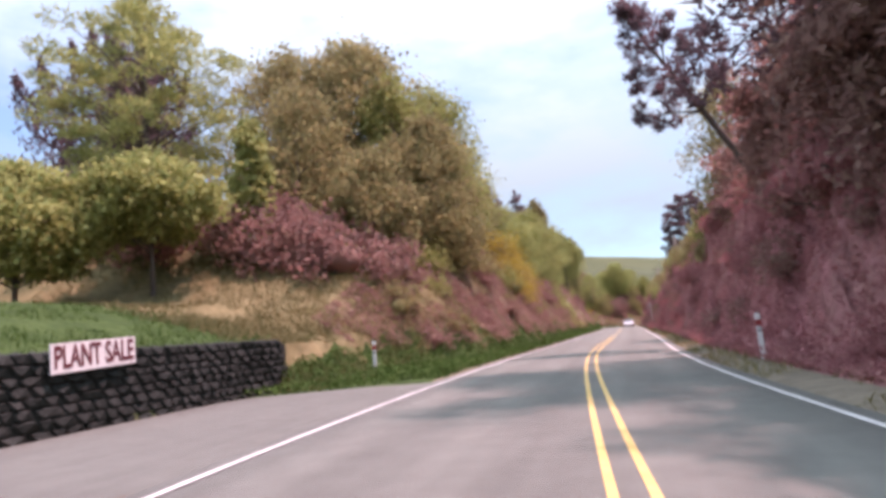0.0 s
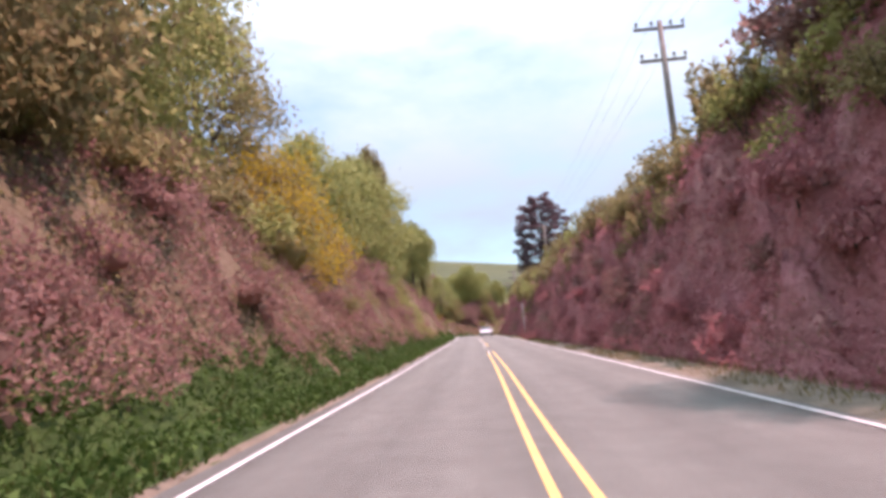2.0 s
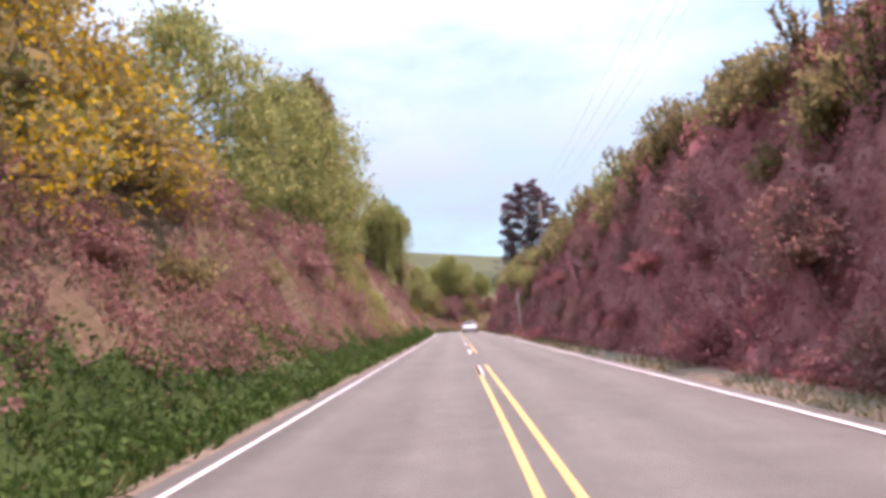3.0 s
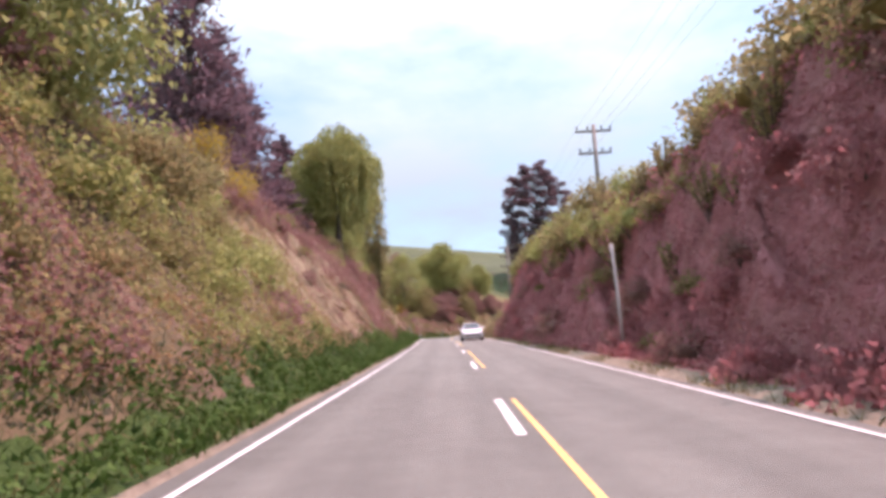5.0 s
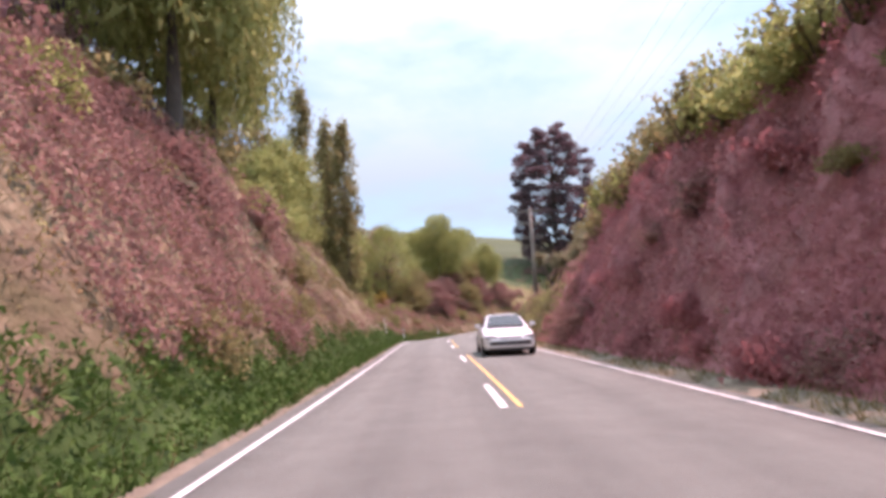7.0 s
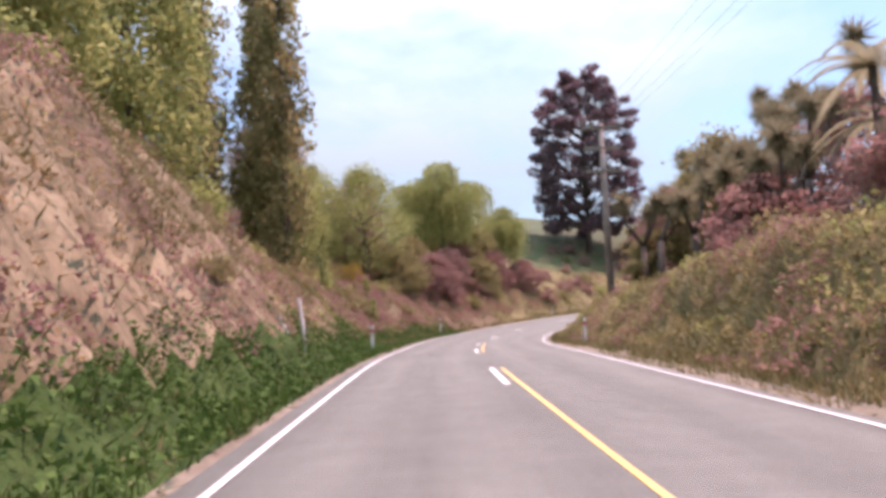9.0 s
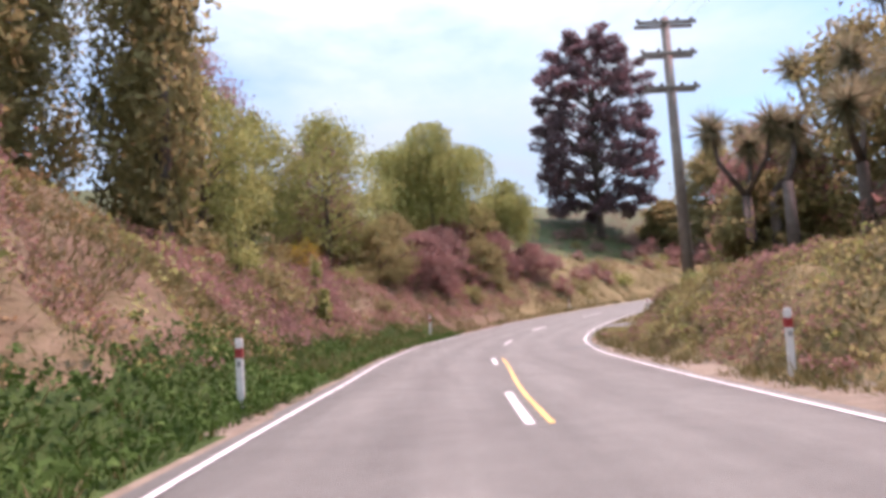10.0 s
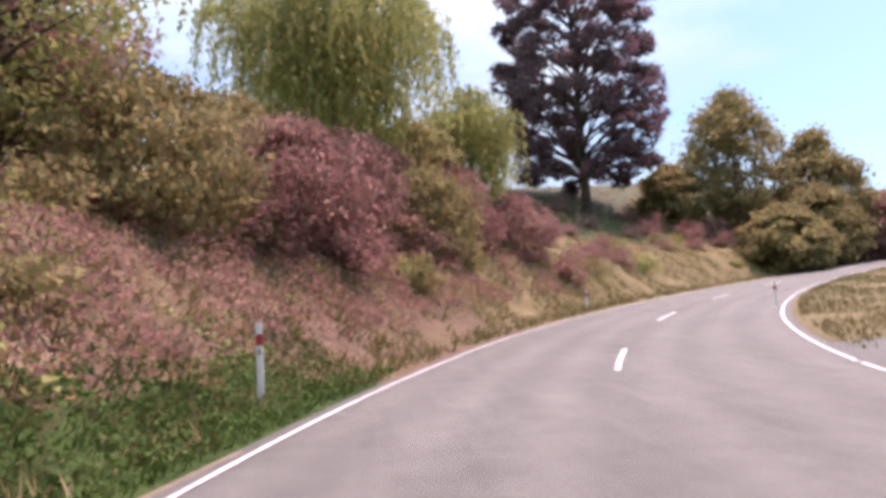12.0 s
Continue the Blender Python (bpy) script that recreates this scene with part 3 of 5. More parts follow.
def cone_conifer(seed, height, radius, count=6500):
    """A conical conifer with whorls of sweeping branches."""
    r = np.random.RandomState(seed)
    c, s = [], []
    for u in np.linspace(0.04, 0.99, 20):
        w = radius * (1 - u) ** 0.6
        n = max(1, int(12 * w / radius) + 1)
        for j in range(n):
            a, k = r.uniform(0, 6.28), r.uniform(0.65, 1.12)
            for e in (0.3, 0.65, 1.0):
                c.append((w * k * e * math.cos(a), w * k * e * math.sin(a), height * u - 0.12 * w * e + 0.1 * w * e * e + r.normal() * 0.1))
                s.append((0.24 * w + 0.12, 0.24 * w + 0.12, height * 0.022))
    c, s = np.array(c), np.array(s)
    p = spread(r, c, max(3, count // len(c)), s)
    out = np.column_stack([p[:, 0], p[:, 1], 0.55 * np.hypot(p[:, 0], p[:, 1])])
    return woody(r, height * 0.96, height * 0.018, c[::9], 0.01, 0.05), leaves_mesh("crown", p, 0.5, 0.16, r, out / (np.linalg.norm(out, axis=1, keepdims=True) + 1e-6), 0.5)


def shrub_mesh(seed, radius, height, leaf=0.125, count=1150, droop=0.0):
    r = np.random.RandomState(seed)
    k = 34
    a, u = r.uniform(0, 6.28, k), r.uniform(0, 1, k)
    rad = radius * np.sqrt(np.clip(1 - u**2, 0.02, 1)) * r.uniform(0.3, 1, k) ** 0.5
    c = np.stack([rad * np.cos(a), rad * np.sin(a), height * u * r.uniform(0.75, 1.15, k)], 1)
    p = spread(r, c, count // k, (radius * 0.33, radius * 0.33, height * 0.24))
    return leaves_mesh("crown", p, leaf * 1.15, leaf * 0.85, r, None if not droop else np.array([0, 0, -droop]), 0.6), p, c


def shrub(name, label, seed, radius, height, mat, leaf=0.105, count=1100, droop=0.0, blossom=0, category="shrub"):
    crown, p, c = shrub_mesh(seed, radius, height, leaf, count, droop)
    r = np.random.RandomState(seed + 5)
    bm = bmesh.new()
    for q in c[::9]:
        tube(bm, [(0, 0, -0.3), (q[0] * 0.45, q[1] * 0.45, q[2] * 0.55), tuple(q)], [0.035, 0.025, 0.01], 5)
    top = new(name)
    part("stem", bm, BARK, top)
    finish("crown", crown, mat, top)
    bm = bmesh.new()
    bmesh.ops.create_icosphere(bm, subdivisions=2, radius=1.0)
    for v in bm.verts:
        k = 0.38 + 0.26 * noise.noise(v.co * 1.9 + Vector((seed, 0, 0))) + 0.16 * noise.noise(v.co * 4.5)
        v.co = Vector((v.co.x * radius * k, v.co.y * radius * k, height * (0.36 + 0.62 * v.co.z * k)))
    part("inner_growth", bm, mat, top, "", True)
    if blossom:
        pick = p[r.permutation(len(p))[:blossom]] * np.array([1.04, 1.04, 1.04])
        finish("blossom", leaves_mesh("blossom", pick, 0.048, 0.038, r), GORSE_LEAF, top, "yellow blossom")
    return tagged(top, label, category)


def blades(name, xy, z, length, width, rng, mat, label, lean=0.5, up=None):
    """Grass and fern blades as one stuff object."""
    n = len(xy)
    base = np.column_stack([xy, z])
    d = rng.normal(size=(n, 3)) * lean + (np.array([0, 0, 1.0]) if up is None else up)
    d /= np.linalg.norm(d, axis=1, keepdims=True)
    side = np.cross(d, rng.normal(size=(n, 3)))
    side /= np.linalg.norm(side, axis=1, keepdims=True) + 1e-9
    ln, wd = (length * rng.uniform(0.5, 1.4, n))[:, None], (width * rng.uniform(0.6, 1.3, n))[:, None]
    tip = base + d * ln
    tip[:, 2] -= 0.25 * ln[:, 0] * (1 - d[:, 2])
    v = np.stack([base - side * wd / 2, base + side * wd / 2, tip], 1).reshape(-1, 3)
    return tagged(finish(name, poly_mesh(name, v, np.arange(3 * n).reshape(n, 3)), mat), label, "grass", "", "stuff")


# ---- the trees, from the start of the road to its end ----
# big dark pines and trees over the right bank at the start
for i, (x, y, h, w) in enumerate([(8.7, 18.3, 15.5, 6.3), (15.0, 36, 14, 4.8), (13.0, 13, 16, 5.4)]):
    plant("pine_tree", "large dark pine overhanging the road from the bank", "tree", *pine(3 + 30 * i, h, w, 0.04 if i else 0.12, 15000 if i else 14000, 240 if i else 200, 0.8), PINE_LEAF, at_land(x, y), 77 * i, group="pines over the bank")
# last tree, out of view, is added to shade a sunlit patch of bank
for i, (x, y, h) in enumerate([(9.0, 24.5, 4.5), (8.4, 16.5, 6), (9.4, 33, 4), (8.8, 8.5, 6.5), (10.5, 41, 4.5), (8.6, 12.5, 6)]):
    plant("bank_tree", "dense dark tree on the shaded bank", "tree", *broadleaf(103 + i, h, 2.6, 0.18, 5000, -0.1), RED_VEIL_LEAF, at_land(x, y), 50 * i, group="dark trees on the shaded bank")
plant("birch_tree", "thin drooping tree at the edge of the bank", "tree", *broadleaf(9, 8.0, 2.5, 0.12, 3800, 0.15, 0.9), MID_LEAF, at_land(8.5, 37.3))
leaning = plant("pine_tree", "dark pine leaning out over the road", "tree", *pine(91, 9.5, 2.9, 0.45, 4600, 70, 0.8), PINE_LEAF, at_land(7.7, 27.5), group="pines over the bank")
leaning.matrix_world = pose(*at_land(7.7, 27.5), 0, -28, 0)
# garden on the left at the start
plant("cypress_tree", "dark cypress with upright spiky shoots", "tree", *spire_conifer(5, 25.5 - at_land(-29.5, 36)[2], 6.0, 13000, 20), PINE_LEAF, at_land(-29.5, 36))
plant("golden_tree", "broad tree with layered yellow-green foliage", "tree", *pine(6, 13, 6.5, 0.1, 20000, 200, 0.45), LIGHT_LEAF, at_land(-22, 30))
plant("young_tree", "young pale green tree on the grass bank", "tree", *poplar(7, 6.5, 0.9, 2500), LIGHT_LEAF, at_land(-12.8, 26))
plant("garden_tree", "small round tree on the grass bank", "tree", *broadleaf(8, 5.5, 2.6, 0.2, 4000, 0.45), LIGHT_LEAF, at_land(-14.5, 22))
plant("garden_tree", "small round tree on the grass bank", "tree", *broadleaf(18, 5.5, 2.8, 0.2, 4000, 0.3), LIGHT_LEAF, at_land(-17.5, 19), 50)
plant("tall_tree", "tall bushy tree at the top of the bank", "tree", *broadleaf(10, 14.5, 5.2, 0.25, 11000, 0.05), MID_LEAF, at_land(-14, 40))
plant("birch_tree", "tall light green drooping tree on the bank", "tree", *broadleaf(11, 13, 4.0, 0.17, 9500, 0.05, 1.4), LIGHT_LEAF, at_land(-9.5, 43))
plant("birch_tree", "tall drooping tree on the bank", "tree", *broadleaf(12, 10, 3.4, 0.16, 7500, 0.05, 1.2), MID_LEAF, at_land(-10.5, 52))
for i, (x, y, h, rd, mt) in enumerate([(-13.5, 31.5, 9, 3.4, MID_LEAF), (-18, 38, 13, 4.6, MID_LEAF), (-10.5, 38, 12, 3.4, LIGHT_LEAF), (-21, 44, 15, 5, MID_LEAF), (-9.0, 30.5, 6, 2.6, MID_LEAF)]):
    plant("bank_tree", "bushy tree at the top of the bank", "tree", *broadleaf(200 + i, h, rd, 0.18, 5000, -0.03, 0.8), mt, at_land(x, y), 60 * i)
plant("bank_tree", "dense dark tree on the bank", "tree", *broadleaf(13, 9, 3.2, 0.17, 9000, 0.02, 0.8), MID_LEAF, at_land(-7.7, 35.5))
plant("birch_tree", "drooping tree hanging over the bank", "tree", *broadleaf(14, 7.5, 3.4, 0.14, 8000, 0.0, 0.6), LIGHT_LEAF, at_land(-8.4, 61))
plant("bank_tree", "pale leafy tree on the bank", "tree", *broadleaf(15, 9, 3.6, 0.14, 9000, 0.02, 0.6), LIGHT_LEAF, at_land(-7.2, 70))
plant("bank_tree", "pale leafy tree on the bank", "tree", *broadleaf(16, 9.5, 3.4, 0.15, 7500, 0.02, 0.6), LIGHT_LEAF, at_land(-7.4, 78), 70)
plant("thin_tree", "thin drooping tree above the shrubs", "tree", *broadleaf(17, 11, 1.6, 0.18, 3000, 0.4, 1.0), MID_LEAF, at_land(-6.6, 74))
for i, (x, y, h, w) in enumerate([(-12.6, 99, 15, 4.0), (-12.4, 107.5, 10, 3.4), (-16.5, 104, 14, 3.6), (-18, 120, 14, 3.2), (-16, 92.5, 15, 4.0), (-11.8, 115, 9, 2.8), (-12.6, 103, 12, 3.6)]):
    plant("dark_conifer", "dark conical conifer above the cutting", "tree", *cone_conifer(20 + i, h, w, 6500), PINE_LEAF, at_land(x, y), 40 * i, group="conifers above the cutting")
plant("willow_tree", "pale green weeping tree at the top of the cutting", "tree", *willow(30, 10, 4.0, 15000), LIGHT_LEAF, at_land(-7.2, 113))
plant("willow_tree", "pale green weeping tree at the top of the cutting", "tree", *willow(31, 10, 3.8, 12000), LIGHT_LEAF, at_land(-8.3, 119), 90)
for i, (x, y, h) in enumerate([(-9.0, 158, 19), (-11.3, 161, 20), (-13.1, 156, 21), (-17, 154, 22), (-13, 168, 20)]):
    plant("poplar_tree", "tall narrow Lombardy poplar", "tree", *poplar(40 + i, h, 1.6, 6500), MID_LEAF, at_land(x, y), 60 * i, group="poplars on the slope")
for i, (x, y, h, rd, mt) in enumerate([(-6.8, 178.5, 15.0 - at_land(-6.8, 178.5)[2], 4.0, LIGHT_LEAF), (-12, 170, 10, 3.4, LIGHT_LEAF), (-8.5, 186, 10, 3.0, RED_VEIL_LEAF), (-15, 176, 13, 4, RED_VEIL_LEAF), (-11.0, 176, 9.5, 3.2, LIGHT_LEAF), (-7.6, 181.5, 5, 3.0, RED_VEIL_LEAF)]):
    plant("slope_tree", "leafy roadside tree on the slope", "tree", *broadleaf(50 + i, h, rd, 0.15, 5200, 0.14 if i == 0 else 0.1, 0.6), mt, at_land(x, y), 30 * i)
for i, (x, y, h, rd, mt) in enumerate([(-13.2, 149, 13, 3.4, LIGHT_LEAF), (-17.5, 145, 14, 4.0, MID_LEAF), (-12.5, 140, 8, 2.8, LIGHT_LEAF), (-16.8, 161, 16, 3.6, MID_LEAF)]):
    plant("tall_tree", "tall olive leafy tree above the cutting", "tree", *broadleaf(330 + i, h, rd, 0.19, 6500, 0.0, 0.7), mt, at_land(x, y), 44 * i)
for i, (x, y, h) in enumerate([(-6.9, 159.3, 4.2), (-5.1, 164.6, 2.9), (-4.6, 163.8, 1.8)]):
    plant("sapling", "slender pale-leaved sapling on the rough slope", "tree", *poplar(350 + i, 2.2 * h, 0.75, 750), LIGHT_LEAF, at_land(x, y), 50 * i, 0.45, group="saplings on the slope")
plant("willow_tree", "weeping willow with hanging pale green strands", "tree", *willow(60, 12.6, 6.0, 24000), LIGHT_LEAF, at_land(0.5, 194))
plant("willow_tree", "small weeping willow with hanging strands", "tree", *willow(61, 9.4, 3.6, 8000), LIGHT_LEAF, at_land(8.2, 200.5), 45)
for i, (y, d, h) in enumerate([(176, 6.5, 4.0), (179.5, 5.6, 4.2), (183, 6.6, 4.6), (186.5, 5.6, 4.2), (190, 6.8, 4.8), (193.5, 5.8, 3.8), (181, 9.5, 4.6), (188, 10, 4.6)]):
    x0, y0, _ = lane_point(np.array([float(y)]), -4.0 - d)[0]
    plant("bramble_thicket", "dense thicket on the slope below the willow", "thicket", *broadleaf(300 + i, h, 2.5, 0.15, 3600, -0.08, 0.3), RED_VEIL_LEAF if i % 3 else MID_LEAF, at_land(x0, y0), 70 * i, group="thickets on the slope")
for i, (x, y, h, rd, mt) in enumerate([(4.4, 199, 6.5, 3.2, MID_LEAF), (-2.5, 203, 8.5, 4.0, MID_LEAF), (1.0, 208, 7, 3.6, LIGHT_LEAF), (5.5, 206, 5, 3.0, RED_VEIL_LEAF)]):
    plant("hedge_tree", "bushy olive tree in the hedge below the hill", "tree", *broadleaf(380 + i, h, rd, 0.24, 3800, -0.05, 0.4), mt, at_land(x, y), 50 * i, group="hedge trees below the hill")
# the great pine on the hill
plant("pine_tree", "great dark pine standing alone on the hill", "tree", *pine(70, 32.4, 10.2, 0.14, 34000, 330, 0.6, True), PINE_LEAF, (26.8, 231, float(land(np.array([26.8]), np.array([231.0]))[0]) - 0.3))
for i, (x, y, h, rd, mt) in enumerate([(46, 232, 17.5, 5.8, MID_LEAF), (55, 230, 14.5, 5.2, MID_LEAF), (37.5, 232, 7, 3.8, MID_LEAF), (51, 226, 9, 4.4, MID_LEAF), (44, 222, 7, 4.2, MID_LEAF), (60, 228, 8, 5, RED_VEIL_LEAF)]):
    plant("hill_tree", "rounded leafy tree beside the pine", "tree", *broadleaf(80 + i, h, rd, 0.36, 7500, -0.02), mt, at_land(x, y), 40 * i)

# bushes behind the low bank, inside the bend
for i, (x, y, h, rd, mt) in enumerate([(13.5, 149, 4.5, 2.4, RED_VEIL_LEAF), (16.5, 156, 6.5, 3.0, MID_LEAF), (20, 152, 9, 3.6, RED_VEIL_LEAF), (25, 163, 11, 4.0, RED_VEIL_LEAF), (22, 171, 6, 3.2, MID_LEAF), (15, 140, 5, 3, RED_VEIL_LEAF), (19, 143, 7, 3.6, RED_VEIL_LEAF), (12, 128, 7, 3.2, RED_VEIL_LEAF), (16, 132, 8, 3.6, RED_VEIL_LEAF), (27, 172, 7, 3.4, RED_VEIL_LEAF), (13.6, 161.5, 4.5, 2.2, MID_LEAF), (15.6, 164, 7.5, 2.8, RED_VEIL_LEAF), (17.2, 160.5, 10, 3.3, MID_LEAF), (17.5, 168, 6, 2.6, MID_LEAF)]):
    plant("roadside_tree", "bushy tree behind the low grass bank", "tree", *broadleaf(120 + i, h, rd, 0.2, 3600, -0.02), mt, at_land(x, y), 35 * i)


def cabbage_tree(seed, x, y, height, forks):
    """A palm-like tree: bare forked stems, each with a ball of sword leaves."""
    r = np.random.RandomState(seed)
    top = new("cabbage_tree")
    bm = bmesh.new()
    crotch = Vector((r.normal() * 0.15, 0, height * 0.55))
    tube(bm, [(0, 0, -0.3), (0.05, 0, height * 0.28), crotch], [0.27, 0.2, 0.17], 9)
    heads = []
    for i in range(forks):
        a = 6.28 * i / forks + r.uniform(-0.4, 0.4)
        end = Vector((math.cos(a) * min(height * 0.24, 1.5), math.sin(a) * min(height * 0.18, 1.3), height * r.uniform(0.8, 1.0)))
        tube(bm, [crotch, crotch.lerp(end, 0.5) + Vector((math.cos(a), math.sin(a), 0)) * 0.35, end], [0.13, 0.09, 0.07], 7)
        heads.append(end)
    part("trunk", bm, BARK, top, "", True)
    for h in heads:
        n = 300
        d = r.normal(size=(n, 3))
        d[:, 2] += np.where(r.uniform(size=n) < 0.45, -1.3, 0.4)
        d /= np.linalg.norm(d, axis=1, keepdims=True)
        finish("leaf_head", leaves_mesh("leaf_head", np.array(h) + d * 0.5, 1.05, 0.085, r, d, 0.06), CABBAGE_LEAF, top, "ball of sword leaves")
    top.matrix_world = pose(*at_land(x, y), 0, 0, r.uniform(0, 360))
    return tagged(top, "cabbage tree with bare forked stems and spiky heads", "tree", "cabbage trees inside the bend")


for i, (x, y, h, n) in enumerate([(18.7, 170, 10.5, 4), (18.6, 166, 8.0, 2), (17.8, 163, 9.5, 2), (14.4, 151, 6.5, 3), (16.8, 151, 8.5, 3), (20.0, 157, 10.5, 4), (13.6, 156, 5.5, 2), (19.5, 149, 11.0, 3), (16.0, 157, 7.5, 3), (18.2, 153.5, 9.5, 4), (12.3, 160.5, 6.2, 3), (25.3, 167, 17.5, 3), (14.6, 153, 6.0, 3), (17.6, 156, 8.0, 4), (13.9, 148, 5.6, 3), (12.4, 158, 6.0, 1), (13.0, 160, 6.0, 1)]):
    cabbage_tree(140 + i, x, y, h, n)


def tree_fern(seed, x, y, height):
    """A slim trunk with a crown of long arching fronds."""
    r = np.random.RandomState(seed)
    top = new("tree_fern")
    bm = bmesh.new()
    tube(bm, [(0, 0, -0.3), (0.06, 0.02, height * 0.5), (0, 0, height)], [0.2, 0.15, 0.13], 9)
    part("trunk", bm, BARK, top, "", True)
    for i in range(15):
        a, ln, lift = 2.4 * i, r.uniform(2.2, 3.0), r.uniform(0.25, 1.1)
        u = np.linspace(0, 1, 60)
        out = ln * u
        line = np.stack([out * math.cos(a), out * math.sin(a), height + lift * out - (0.24 + 0.16 * lift) * out**2], 1)
        side = np.array([-math.sin(a), math.cos(a), -0.25])
        size = 0.32 * np.sin(np.pi * (0.1 + 0.89 * u)) ** 0.7 * np.where(np.arange(60) % 2, 1.0, 0.08)
        rows = np.stack([line + side * size[:, None], line, line + side * np.array([-1, -1, 1]) * size[:, None]], 1)
        finish("frond", grid_mesh("frond", rows), CABBAGE_LEAF, top)
    top.matrix_world = pose(*at_land(x, y), 0, 0, r.uniform(0, 360))
    return tagged(top, "tree fern with a slim trunk and arching fronds", "tree", "tree ferns behind the low bank")


for i, (x, y, h) in enumerate([(14.6, 143.5, 6.6), (15.8, 144.6, 5.0)]):
    tree_fern(170 + i, x, y, h)


# ---- rocks in the cutting ----
def rock(seed):
    r = np.random.RandomState(seed)
    bm = bmesh.new()
    bmesh.ops.create_icosphere(bm, subdivisions=2, radius=1.0)
    cuts = [Vector(v).normalized() for v in r.normal(size=(9, 3))]
    for v in bm.verts:
        for c in cuts:
            over = v.co.dot(c) - 0.62
            if over > 0:
                v.co -= c * over
        v.co += Vector(r.normal(size=3) * 0.035)
    bm.normal_update()
    top = part("rock", bm, ROCK)
    return tagged(top, "pale beige angular rock jutting from the bank", "rock", "rocks in the cutting")


def scatter_rocks():
    r = np.random.RandomState(88)
    kinds = [rock(60 + i) for i in range(5)]
    for i in range(64):
        y = r.uniform(87, 147)
        x = float(road_x(y)) - float(road_at(y, 3)) / 2 - r.uniform(2.4, 6.8)
        s = r.uniform(0.2, 0.5)
        m = pose(*at_land(x, y, 0.25 * s), r.uniform(-25, 25), -40 + r.uniform(-20, 20), r.uniform(-30, 30))
        copy_thing(kinds[i % 5], m @ Matrix.Diagonal((s * 0.55, s * r.uniform(0.7, 1.4), s * r.uniform(0.9, 1.9), 1)))
    for k in kinds:
        bpy.data.objects.remove(k)


scatter_rocks()


# ---- shrubs on the banks ----
def shoots(seed):
    """Upright leafy shoots from one root."""
    r = np.random.RandomState(seed)
    top = new("leafy_shoots")
    points, ways = [], []
    for i in range(12):
        a, out, tall = 2.4 * i, r.uniform(0.1, 0.65), r.uniform(0.7, 1.6)
        tip = Vector((out * math.cos(a), out * math.sin(a), tall))
        knee = Vector((tip.x * 0.6, tip.y * 0.6, tall * 0.5))
        bm = bmesh.new()
        tube(bm, [(0, 0, -0.3), knee, tip], [0.02, 0.014, 0.005], 5)
        part("stem", bm, BARK, top)
        for u in np.linspace(0.15, 1, 30):
            p = knee.lerp(tip, u * 2 - 1) if u > 0.5 else Vector((0, 0, 0)).lerp(knee, u * 2)
            b = r.uniform(0, 6.28)
            points.append((p.x + 0.07 * math.cos(b), p.y + 0.07 * math.sin(b), p.z))
            ways.append((math.cos(b), math.sin(b), 0.7))
    finish("crown", leaves_mesh("crown", np.array(points), 0.19, 0.08, r, np.array(ways), 0.3), MID_LEAF, top)
    return tagged(top, "upright olive shoots on the crest of the bank", "shrub", "shoots along the crest")


